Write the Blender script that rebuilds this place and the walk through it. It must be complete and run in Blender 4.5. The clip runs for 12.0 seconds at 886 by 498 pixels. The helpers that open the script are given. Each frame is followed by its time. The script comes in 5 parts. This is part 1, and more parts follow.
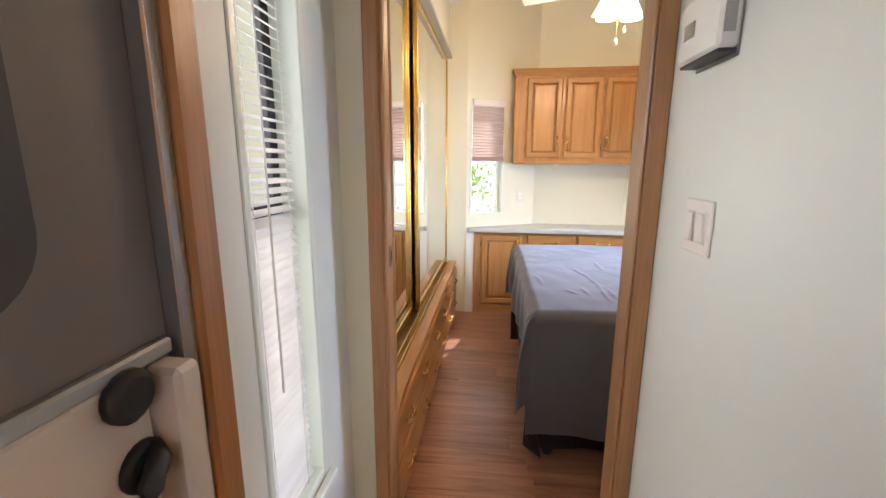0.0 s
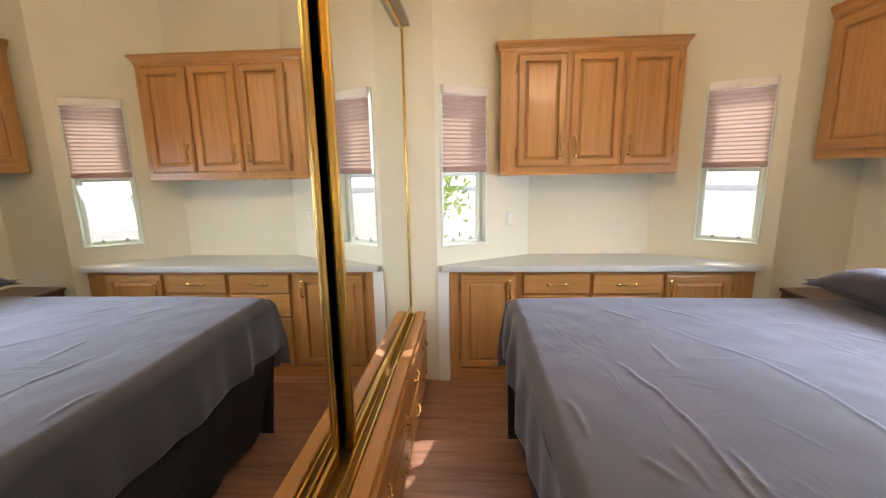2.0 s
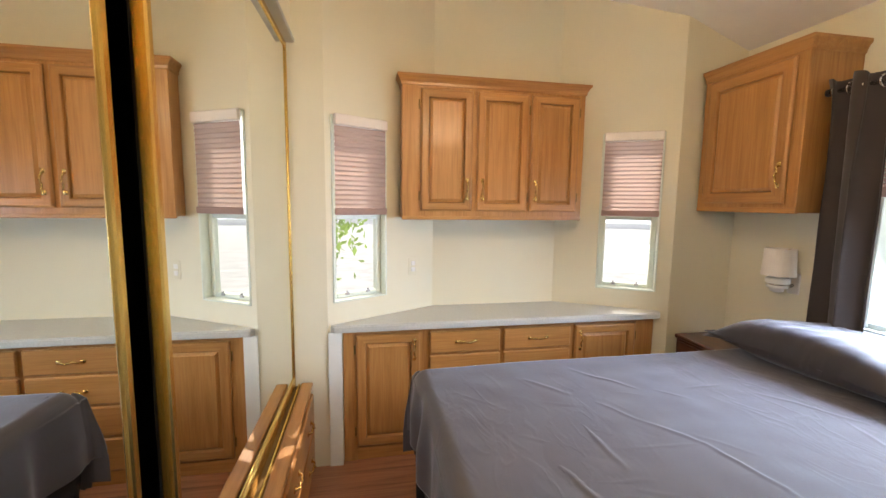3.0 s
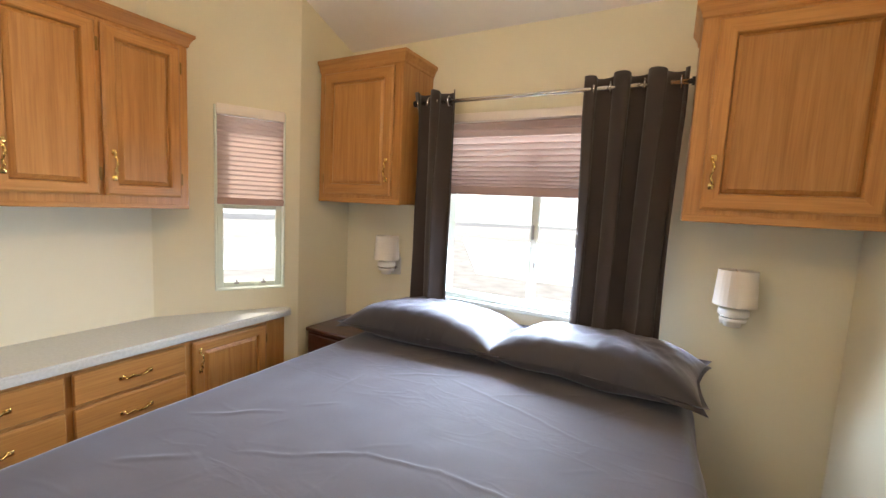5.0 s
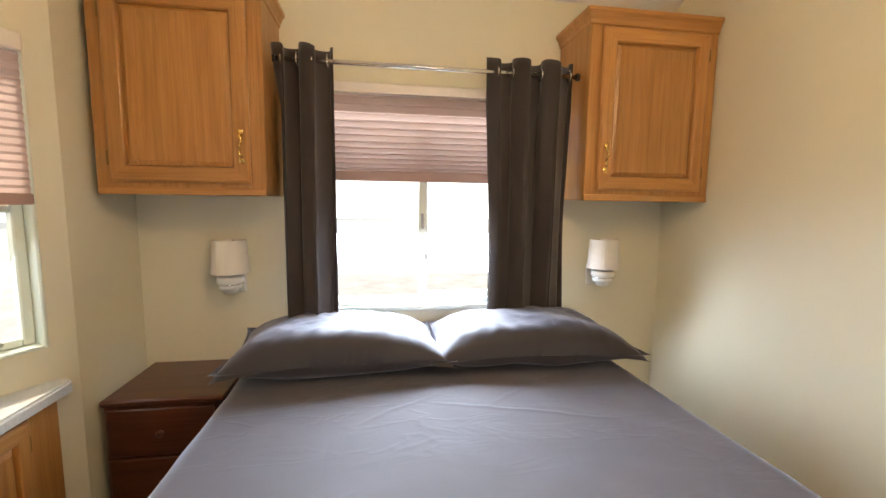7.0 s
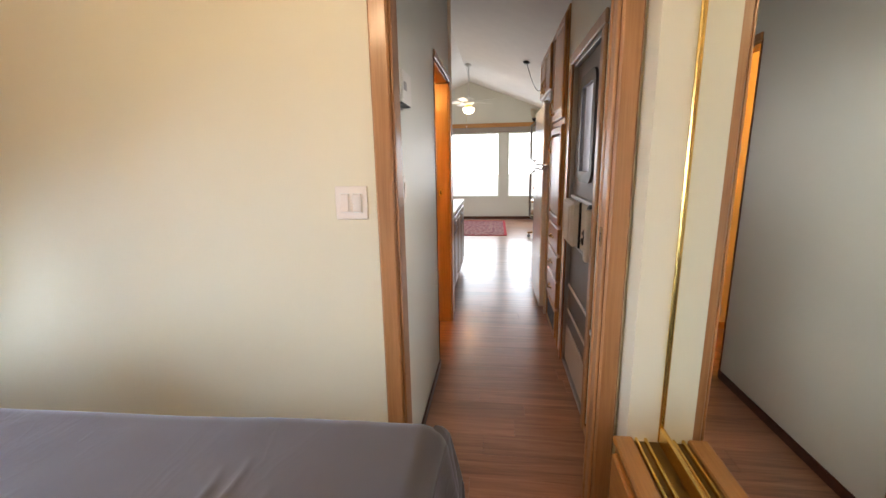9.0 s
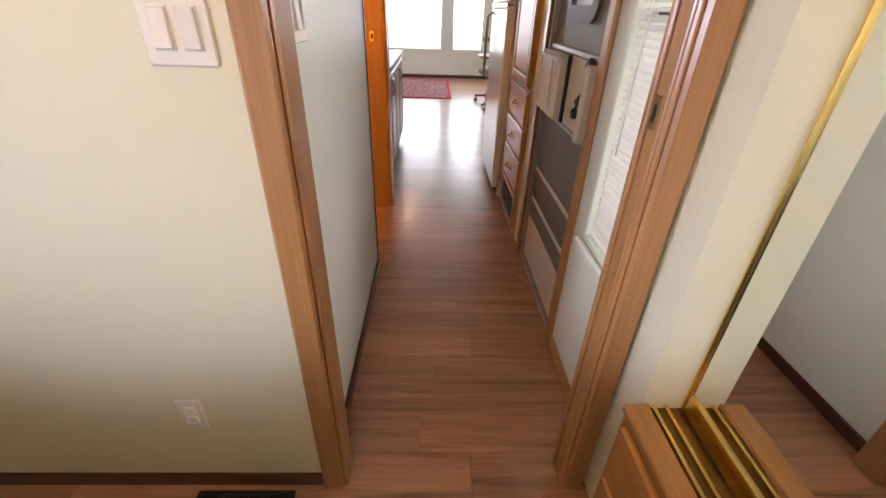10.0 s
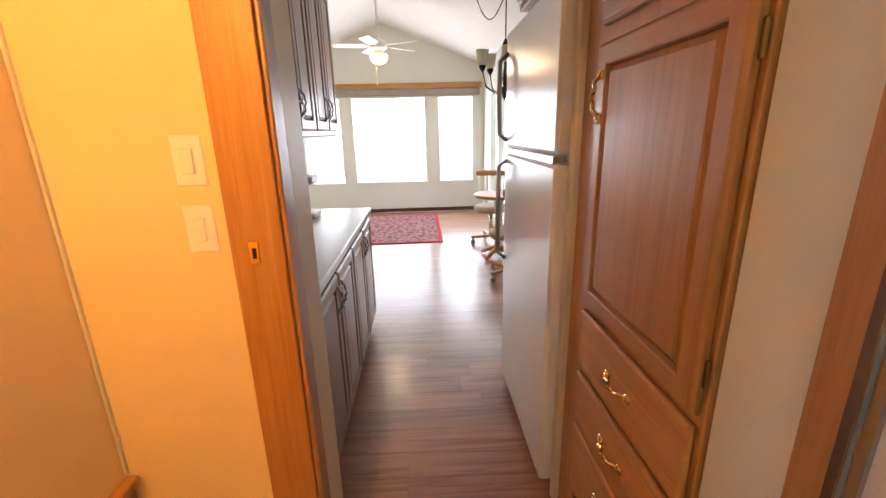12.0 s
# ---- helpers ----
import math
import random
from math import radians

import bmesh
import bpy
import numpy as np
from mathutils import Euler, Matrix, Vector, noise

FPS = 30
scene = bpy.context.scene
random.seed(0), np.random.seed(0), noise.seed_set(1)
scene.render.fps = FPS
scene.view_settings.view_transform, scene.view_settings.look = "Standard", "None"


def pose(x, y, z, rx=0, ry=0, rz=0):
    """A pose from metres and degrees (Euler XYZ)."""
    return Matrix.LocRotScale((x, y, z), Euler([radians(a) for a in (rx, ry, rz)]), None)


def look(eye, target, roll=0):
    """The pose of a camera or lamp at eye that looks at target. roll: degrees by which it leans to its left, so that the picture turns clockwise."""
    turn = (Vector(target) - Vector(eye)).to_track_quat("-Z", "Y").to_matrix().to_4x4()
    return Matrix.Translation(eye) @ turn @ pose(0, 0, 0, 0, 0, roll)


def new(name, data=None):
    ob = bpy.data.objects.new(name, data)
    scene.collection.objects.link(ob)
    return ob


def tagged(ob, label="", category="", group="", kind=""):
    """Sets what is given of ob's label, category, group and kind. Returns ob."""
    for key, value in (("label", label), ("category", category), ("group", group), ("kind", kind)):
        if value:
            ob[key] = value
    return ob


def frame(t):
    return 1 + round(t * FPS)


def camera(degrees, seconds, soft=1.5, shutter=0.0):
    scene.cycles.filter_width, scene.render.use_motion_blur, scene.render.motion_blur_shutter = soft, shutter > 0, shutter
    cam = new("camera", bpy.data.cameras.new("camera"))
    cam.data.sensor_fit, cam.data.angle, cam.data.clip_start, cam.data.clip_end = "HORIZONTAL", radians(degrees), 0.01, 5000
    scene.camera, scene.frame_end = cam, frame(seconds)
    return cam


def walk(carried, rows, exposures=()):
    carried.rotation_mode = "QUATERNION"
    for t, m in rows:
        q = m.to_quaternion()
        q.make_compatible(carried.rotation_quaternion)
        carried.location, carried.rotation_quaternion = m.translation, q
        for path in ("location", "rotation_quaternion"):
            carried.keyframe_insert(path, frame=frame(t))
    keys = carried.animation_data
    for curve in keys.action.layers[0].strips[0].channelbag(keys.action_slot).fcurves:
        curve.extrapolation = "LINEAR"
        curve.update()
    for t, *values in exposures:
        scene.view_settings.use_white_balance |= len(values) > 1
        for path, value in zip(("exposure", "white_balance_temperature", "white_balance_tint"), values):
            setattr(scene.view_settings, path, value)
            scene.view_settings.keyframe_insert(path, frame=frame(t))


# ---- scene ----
cam = camera(93.9, 12.0)
PATH = [
    (0, (0.014, 0.066, 1.433), (-0.22, 2.012, 1.036), 0.2),
    (0.3, (-0.027, 0.302, 1.44), (-0.127, 2.249, 0.993), 0.6),
    (0.5, (-0.05, 0.453, 1.433), (-0.066, 2.395, 0.955), -0.0),
    (1, (-0.085, 0.798, 1.437), (-0.005, 2.708, 0.876), -1.0),
    (1.5, (-0.018, 1.048, 1.457), (-0.2, 2.952, 0.892), -0.4),
    (2, (-0.021, 1.249, 1.498), (-0.148, 3.208, 1.117), -1.0),
    (2.5, (-0.068, 1.446, 1.565), (-0.011, 3.423, 1.273), -1.2),
    (2.7, (-0.057, 1.523, 1.553), (0.109, 3.501, 1.304), -0.4),
    (4.5, (0.08, 1.976, 1.547), (1.607, 3.247, 1.321), 2.8),
    (5, (0.118, 1.977, 1.533), (1.865, 2.926, 1.319), 2.9),
    (5.5, (0.101, 2.081, 1.523), (2.005, 2.659, 1.317), 2.9),
    (6, (0.182, 2.312, 1.518), (2.124, 2.722, 1.274), 1.6),
    (6.5, (0.178, 2.644, 1.508), (2.165, 2.664, 1.281), 1.8),
    (7, (0.255, 2.891, 1.495), (2.218, 2.576, 1.275), 0.7),
    (7.5, (0.235, 3.115, 1.498), (1.962, 2.134, 1.261), 1.3),
    (7.7, (0.178, 3.09, 1.476), (1.731, 1.853, 1.235), 1.2),
    (9.3, (0.062, 2.532, 1.425), (0.144, 0.591, 0.945), 0.7),
    (9.5, (0.061, 2.418, 1.427), (0.088, 0.517, 0.804), 1.7),
    (9.6, (0.069, 2.357, 1.414), (0.082, 0.487, 0.705), 1.0),
    (10, (0.137, 2.068, 1.33), (0.081, 0.343, 0.32), 1.8),
    (10.2, (0.128, 1.936, 1.338), (0.094, 0.178, 0.386), 0.7),
    (10.5, (0.09, 1.66, 1.376), (-0.005, -0.196, 0.642), 2.1),
    (11, (0.106, 1.218, 1.414), (-0.064, -0.667, 0.774), 0.3),
    (11.5, (0.091, 0.734, 1.437), (0.096, -1.188, 0.885), -0.1),
    (12, (0.085, 0.226, 1.455), (-0.001, -1.694, 0.905), -1.4),
]
walk(cam, [(t, look(eye, target, roll)) for t, eye, target, roll in PATH], exposures=[
    (0.0, 0.30, 6400, 16.0), (0.5, 0.14, 6300, 20.0), (1.0, 0.24, 6500, 32.0), (1.5, 0.04, 6700, 23.0), (2.5, -0.08, 6800, 16.0), (4.5, -0.14, 6900, 15.0),
    (6.0, -0.10, 6800, 15.0), (7.7, -0.02, 7500, 14.0), (9.5, 0.00, 6600, 18.0), (10.0, 0.12, 6800, 20.0), (10.5, 0.14, 6900, 22.0), (11.0, -0.06, 7700, 23.0), (11.5, 0.16, 7700, 19.0), (12.0, 0.60, 6600, 18.0)])

# ---- world and daylight ----
world = bpy.data.worlds.new("sky")
scene.world = world
world.use_nodes = True
wn = world.node_tree.nodes
sky = wn.new("ShaderNodeTexSky")
sky.sky_type = "NISHITA"
sky.sun_disc = False
sky.sun_elevation = radians(52)
sky.sun_rotation = radians(15)
world.node_tree.links.new(sky.outputs[0], wn["Background"].inputs[0])
wn["Background"].inputs[1].default_value = 0.14


def lamp(name, kind, m, energy, color=(1, 1, 1), size=(0.1, 0.1), soft_size=0.05):
    data = bpy.data.lights.new(name, kind)
    data.energy, data.color = energy, color
    if kind == "AREA":
        data.shape, data.size, data.size_y = "RECTANGLE", size[0], size[1]
    elif kind == "POINT":
        data.shadow_soft_size = soft_size
    ob = new(name, data)
    ob.matrix_world = m
    return ob


sun = lamp("sun", "SUN", look((0, 0, 0), (-0.25, -0.95, -1.22)), 5.0, (1.0, 0.95, 0.86))
sun.data.angle = radians(0.5)
DAY = (0.78, 0.89, 1.0)
SKY_BLUE = (0.62, 0.78, 1.0)
SOFT_DAY = (1.0, 0.98, 0.93)
lamp("head_window_daylight", "AREA", look((2.475, 2.63, 1.3), (1.60, 2.63, 0.45)), 100, SKY_BLUE, (0.95, 0.62)).data.spread = radians(146)
lamp("head_window_upper_daylight", "AREA", look((2.485, 2.62, 1.83), (1.6, 2.62, 0.9)), 4.5, DAY, (1.1, 0.4))
lamp("bay_window_daylight", "AREA", look((1.77, 4.215, 1.24), (1.50, 3.72, 0.8)), 0.8, DAY, (0.28, 0.46))
lamp("hall_window_daylight", "AREA", look((-0.60, 0.88, 1.3), (0.4, 0.88, 1.2)), 2.7, SOFT_DAY, (0.26, 1.3)).data.spread = radians(110)
lamp("entry_door_daylight", "AREA", look((-0.60, 0.22, 1.6), (0.4, 0.22, 1.3)), 1.5, SOFT_DAY, (0.4, 0.5))
lamp("living_window_daylight", "AREA", look((0.65, -7.42, 1.3), (0.3, 0.0, 0.4)), 20, DAY, (1.3, 1.5))
lamp("living_window_daylight", "AREA", look((-0.55, -7.42, 1.3), (-0.2, 0.0, 0.4)), 12, DAY, (0.65, 1.5))
lamp("living_window_daylight", "AREA", look((1.9, -7.42, 1.3), (0.6, 0.0, 0.4)), 12, DAY, (0.8, 1.5))
lamp("glass_door_daylight", "AREA", look((-1.0, -6.0, 1.1), (0.8, -4.6, 0.1)), 16, DAY, (1.4, 1.8))
lamp("bathroom_lamp", "POINT", pose(0.76, 0.62, 2.1), 50, (1.0, 0.50, 0.11), soft_size=0.08)
WARM = (1.0, 0.74, 0.45)

# ---- materials ----


def material(name):
    m = bpy.data.materials.new(name)
    m.use_nodes = True
    nt = m.node_tree
    b = nt.nodes["Principled BSDF"]
    return m, nt, b


def node(nt, kind, **values):
    n = nt.nodes.new(kind)
    for k, v in values.items():
        n.inputs[k.replace("_", " ")].default_value = v
    return n


def ramp(nt, source, stops):
    r = nt.nodes.new("ShaderNodeValToRGB")
    e = r.color_ramp.elements
    while len(e) < len(stops):
        e.new(0.5)
    for el, (p, c) in zip(e, stops):
        el.position, el.color = p, (*c, 1)
    nt.links.new(source, r.inputs[0])
    return r.outputs[0]


def mapped(nt, scale, kind="Object"):
    tc = nt.nodes.new("ShaderNodeTexCoord")
    info = nt.nodes.new("ShaderNodeObjectInfo")
    mul = nt.nodes.new("ShaderNodeVectorMath")
    mul.operation = "MULTIPLY_ADD"
    mul.inputs[1].default_value = scale
    comb = nt.nodes.new("ShaderNodeCombineXYZ")
    rnd = nt.nodes.new("ShaderNodeMath")
    rnd.operation = "MULTIPLY"
    rnd.inputs[1].default_value = 37.0
    nt.links.new(info.outputs["Random"], rnd.inputs[0])
    for i in range(3):
        nt.links.new(rnd.outputs[0], comb.inputs[i])
    nt.links.new(tc.outputs[kind], mul.inputs[0])
    nt.links.new(comb.outputs[0], mul.inputs[2])
    return mul.outputs[0], info


def bump(nt, b, source, strength, distance=0.002):
    n = nt.nodes.new("ShaderNodeBump")
    n.inputs["Strength"].default_value = strength
    n.inputs["Distance"].default_value = distance
    nt.links.new(source, n.inputs["Height"])
    nt.links.new(n.outputs[0], b.inputs["Normal"])


def wood(name, dark, mid, light, axis, rough=0.42, coat=0.22, fine=1.0):
    """Wood with grain along the axis (0, 1, 2)."""
    m, nt, b = material(name)
    s = [26.0 * fine] * 3
    s[axis] = 1.5
    v, info = mapped(nt, s)
    n1 = node(nt, "ShaderNodeTexNoise", Scale=1.0, Detail=6.0, Roughness=0.6, Distortion=0.8)
    nt.links.new(v, n1.inputs["Vector"])
    s2 = [160.0 * fine] * 3
    s2[axis] = 5.0
    v2, _ = mapped(nt, s2)
    n2 = node(nt, "ShaderNodeTexNoise", Scale=1.0, Detail=2.0, Roughness=0.5)
    nt.links.new(v2, n2.inputs["Vector"])
    col = ramp(nt, n1.outputs["Fac"], [(0.25, dark), (0.5, mid), (0.78, light)])
    pores = ramp(nt, n2.outputs["Fac"], [(0.3, (0.72, 0.66, 0.6)), (0.55, (1, 1, 1))])
    mix = nt.nodes.new("ShaderNodeMix")
    mix.data_type, mix.blend_type = "RGBA", "MULTIPLY"
    mix.inputs[0].default_value = 0.5
    nt.links.new(col, mix.inputs[6])
    nt.links.new(pores, mix.inputs[7])
    hsv = nt.nodes.new("ShaderNodeHueSaturation")
    mr = nt.nodes.new("ShaderNodeMapRange")
    mr.inputs[3].default_value, mr.inputs[4].default_value = 0.88, 1.12
    nt.links.new(info.outputs["Random"], mr.inputs[0])
    nt.links.new(mr.outputs[0], hsv.inputs["Value"])
    nt.links.new(mix.outputs[2], hsv.inputs["Color"])
    nt.links.new(hsv.outputs[0], b.inputs["Base Color"])
    b.inputs["Roughness"].default_value = rough
    b.inputs["Coat Weight"].default_value = coat
    b.inputs["Coat Roughness"].default_value = 0.18
    bump(nt, b, n2.outputs["Fac"], 0.25, 0.0006)
    return m


def plain(name, color, rough=0.5, metal=0.0, vary=0.06, scale=6.0, grain=300.0, relief=0.15, sheen=0.0):
    """A surface with slow and fine variation."""
    m, nt, b = material(name)
    v, _ = mapped(nt, (1, 1, 1))
    n1 = node(nt, "ShaderNodeTexNoise", Scale=scale, Detail=4.0)
    nt.links.new(v, n1.inputs["Vector"])
    n2 = node(nt, "ShaderNodeTexNoise", Scale=grain, Detail=2.0)
    nt.links.new(v, n2.inputs["Vector"])
    lo = tuple(c * (1 - vary) for c in color)
    hi = tuple(min(1, c * (1 + vary)) for c in color)
    nt.links.new(ramp(nt, n1.outputs["Fac"], [(0.3, lo), (0.7, hi)]), b.inputs["Base Color"])
    b.inputs["Roughness"].default_value = rough
    b.inputs["Metallic"].default_value = metal
    b.inputs["Sheen Weight"].default_value = sheen
    if relief:
        bump(nt, b, n2.outputs["Fac"], relief, 0.001)
    return m


OAK = (0.36, 0.155, 0.040), (0.46, 0.215, 0.060), (0.53, 0.27, 0.088)
brown_trim_z = wood("brown_trim_upright", (0.09, 0.035, 0.016), (0.14, 0.055, 0.025), (0.19, 0.08, 0.038), 2)
brown_trim_x = wood("brown_trim_level", (0.09, 0.035, 0.016), (0.14, 0.055, 0.025), (0.19, 0.08, 0.038), 0)
oak_z = wood("oak_upright", *OAK, 2)
oak_x = wood("oak_level", *OAK, 0)
oak_y = wood("oak_level_deep", *OAK, 1)
dark_wood_x = wood("dark_stained_wood", (0.05, 0.016, 0.008), (0.085, 0.028, 0.014), (0.12, 0.045, 0.02), 0, rough=0.3)
dark_wood_z = wood("dark_stained_wood_upright", (0.05, 0.016, 0.008), (0.085, 0.028, 0.014), (0.12, 0.045, 0.02), 2, rough=0.3)
# the same oak darkened: shade on the trims is put into the colour
SHADED_TRIM_OAK = (0.31, 0.14, 0.052), (0.39, 0.185, 0.072), (0.45, 0.225, 0.095)
trim_oak_z = wood("shade_toned_oak_upright", *SHADED_TRIM_OAK, 2, coat=0.35)
trim_oak_x = wood("shade_toned_oak_level", *SHADED_TRIM_OAK, 0, coat=0.35)
trim_oak_y = wood("shade_toned_oak_deep", *SHADED_TRIM_OAK, 1, coat=0.35)
floor_wood = wood("laminate_plank", (0.18, 0.080, 0.044), (0.37, 0.175, 0.100), (0.50, 0.26, 0.155), 0, rough=0.32, coat=0.5, fine=0.8)
paint = plain("cream_wall_paint", (0.73, 0.69, 0.53), 0.58, vary=0.025, scale=1.5, grain=220, relief=0.12)
hall_paint = plain("pale_green_wall_paint", (0.72, 0.735, 0.67), 0.45, vary=0.03, scale=1.5, grain=220, relief=0.12)
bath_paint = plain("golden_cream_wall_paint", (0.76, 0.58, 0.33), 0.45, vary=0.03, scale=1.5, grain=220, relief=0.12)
ceiling_paint = plain("white_ceiling_paint", (0.84, 0.83, 0.80), 0.7, vary=0.02, grain=160, relief=0.3)
white_trim = plain("white_trim_paint", (0.78, 0.79, 0.74), 0.4, vary=0.03)
white_plastic = plain("white_plastic", (0.80, 0.79, 0.75), 0.35, vary=0.02, relief=0.0)
ivory_plastic = plain("ivory_plastic", (0.80, 0.74, 0.68), 0.35, vary=0.03, relief=0.03)
window_vinyl = plain("white_window_vinyl", (0.72, 0.78, 0.70), 0.35, vary=0.02, relief=0.0)
laminate = plain("pale_laminate", (0.54, 0.55, 0.52), 0.3, vary=0.08, scale=90.0, grain=400, relief=0.03)
brass = plain("polished_brass", (0.83, 0.58, 0.22), 0.22, 1.0, vary=0.06, relief=0.02)
gold_frame = plain("gold_anodised_frame", (0.78, 0.53, 0.16), 0.26, 1.0, vary=0.08, relief=0.03)
antique_brass = plain("antique_brass", (0.26, 0.16, 0.06), 0.42, 1.0, vary=0.15, relief=0.05)
chrome = plain("brushed_chrome", (0.72, 0.72, 0.72), 0.25, 1.0, vary=0.04, relief=0.0)
pewter = plain("dull_grey_metal", (0.42, 0.42, 0.42), 0.4, 0.9, vary=0.05, relief=0.0)
iron = plain("black_wrought_iron", (0.025, 0.022, 0.02), 0.5, 0.4, vary=0.1)
# near-black that paints shade in holes and gaps; also the mirror backing
black = plain("gap_shade_and_backing_black", (0.008, 0.008, 0.008), 0.8, vary=0.1, relief=0.0)
black_plastic = plain("black_plastic", (0.015, 0.015, 0.016), 0.45, vary=0.1, relief=0.05)
sheet_cloth = plain("grey_cotton_sheet", (0.080, 0.073, 0.079), 0.8, vary=0.05, scale=3.0, grain=900, relief=0.12, sheen=0.5)
_nt = sheet_cloth.node_tree
_b = _nt.nodes["Principled BSDF"]
_b.inputs["Sheen Roughness"].default_value = 0.36
_b.inputs["Sheen Tint"].default_value = (0.82, 0.85, 1.0, 1)
_b.inputs["Specular IOR Level"].default_value = 0.25
# soft crumples under the weave's own relief
_v, _ = mapped(_nt, (1.0, 0.42, 1))
_n = node(_nt, "ShaderNodeTexNoise", Scale=9.0, Detail=3.0, Distortion=0.5)
_nt.links.new(_v, _n.inputs["Vector"])
_r = ramp(_nt, _n.outputs["Fac"], [(0.44, (0, 0, 0)), (0.5, (1, 1, 1)), (0.56, (0, 0, 0))])
_n3 = node(_nt, "ShaderNodeTexNoise", Scale=2.2, Detail=2.0)
_nt.links.new(_v, _n3.inputs["Vector"])
_r3 = ramp(_nt, _n3.outputs["Fac"], [(0.45, (0, 0, 0)), (0.62, (1, 1, 1))])
_mul = _nt.nodes.new("ShaderNodeMath")
_mul.operation = "MULTIPLY"
_nt.links.new(_r, _mul.inputs[0])
_nt.links.new(_r3, _mul.inputs[1])
_bp = node(_nt, "ShaderNodeBump", Strength=0.2, Distance=0.003)
_nt.links.new(_mul.outputs[0], _bp.inputs["Height"])
_old = _b.inputs["Normal"].links[0].from_node
_nt.links.new(_bp.outputs[0], _old.inputs["Normal"])
# sheet cotton darkened: the shade on the pillow fronts is in this colour
pillow_cloth = plain("shade_darkened_pillow_cotton", (0.024, 0.020, 0.024), 0.6, vary=0.06, scale=4.0, grain=900, relief=0.15, sheen=0.35)
pillow_cloth.node_tree.nodes["Principled BSDF"].inputs["Sheen Tint"].default_value = (0.85, 0.86, 1.0, 1)
skirt_cloth = plain("charcoal_skirt_cloth", (0.014, 0.011, 0.012), 0.9, vary=0.12, grain=700, relief=0.2)
curtain_cloth = plain("dark_brown_curtain_cloth", (0.036, 0.026, 0.023), 0.9, vary=0.08, grain=800, relief=0.2, sheen=0.2)
door_grey = plain("grey_fibreglass", (0.15, 0.135, 0.13), 0.5, vary=0.05, grain=500, relief=0.25)
door_frame_grey = plain("dark_grey_rubber", (0.045, 0.045, 0.052), 0.5, vary=0.06)
door_beige = plain("beige_plastic", (0.62, 0.57, 0.52), 0.4, vary=0.04, relief=0.05)
fridge_white = plain("white_enamel", (0.74, 0.75, 0.77), 0.22, vary=0.015, grain=350, relief=0.08)
beige_panel = plain("beige_side_panel", (0.64, 0.59, 0.50), 0.45, vary=0.04)
ground_mat = plain("pale_gravel", (0.60, 0.58, 0.55), 0.9, vary=0.15, scale=2.0, grain=60, relief=0.5)
fence_mat = plain("white_lattice_paint", (0.75, 0.74, 0.72), 0.6, vary=0.05)
bark = plain("bark", (0.10, 0.07, 0.05), 0.9, vary=0.3, scale=12, grain=80, relief=0.8)
shade_white = plain("white_lamp_shade", (0.80, 0.75, 0.68), 0.7, vary=0.03, relief=0.1)


def thin(name, color, through_color, amount, rough=0.7):
    """Cloth or leaf that lets part of the light through."""
    m, nt, b = material(name)
    b.inputs["Base Color"].default_value = (*color, 1)
    b.inputs["Roughness"].default_value = rough
    t = node(nt, "ShaderNodeBsdfTranslucent")
    t.inputs["Color"].default_value = (*through_color, 1)
    v, _ = mapped(nt, (1, 1, 1))
    n1 = node(nt, "ShaderNodeTexNoise", Scale=5.0, Detail=5.0)
    nt.links.new(v, n1.inputs["Vector"])
    lo, hi = tuple(c * 0.88 for c in color), tuple(min(1, c * 1.1) for c in color)
    nt.links.new(ramp(nt, n1.outputs["Fac"], [(0.3, lo), (0.7, hi)]), b.inputs["Base Color"])
    mix = nt.nodes.new("ShaderNodeMixShader")
    mix.inputs[0].default_value = amount
    nt.links.new(b.outputs[0], mix.inputs[1])
    nt.links.new(t.outputs[0], mix.inputs[2])
    nt.links.new(mix.outputs[0], nt.nodes["Material Output"].inputs[0])
    return m


blind_cloth = thin("pleated_mauve_cloth", (0.42, 0.29, 0.26), (0.62, 0.47, 0.41), 0.42)
slat_white = thin("white_blind_slat", (0.62, 0.61, 0.60), (0.7, 0.7, 0.7), 0.06, 0.4)
leaf_mat = thin("green_leaf", (0.16, 0.26, 0.07), (0.45, 0.60, 0.18), 0.55)
frosted = thin("frosted_glass_shade", (0.78, 0.74, 0.62), (0.8, 0.75, 0.6), 0.4, 0.3)

mirror_glass, _nt, _b = material("mirror")
_b.inputs["Base Color"].default_value = (0.86, 0.88, 0.85, 1)
_b.inputs["Metallic"].default_value = 1.0
_b.inputs["Roughness"].default_value = 0.012

clear_glass, _nt, _b = material("window_glass")
_b.inputs["Base Color"].default_value = (0.97, 1.0, 0.98, 1)
_b.inputs["Roughness"].default_value = 0.02
_b.inputs["Transmission Weight"].default_value = 1.0
_b.inputs["IOR"].default_value = 1.05

obscure_glass, _nt, _b = material("obscure_glass")
_b.inputs["Base Color"].default_value = (0.60, 0.60, 0.66, 1)
_b.inputs["Roughness"].default_value = 0.55
_b.inputs["Transmission Weight"].default_value = 1.0
_b.inputs["IOR"].default_value = 1.1


def glowing(name, color, strength):
    m, nt, b = material(name)
    b.inputs["Base Color"].default_value = (0.9, 0.85, 0.75, 1)
    b.inputs["Emission Color"].default_value = (*color, 1)
    b.inputs["Emission Strength"].default_value = strength
    return m


lit_shade = glowing("lit_glass_shade", (1.0, 0.80, 0.52), 9.0)

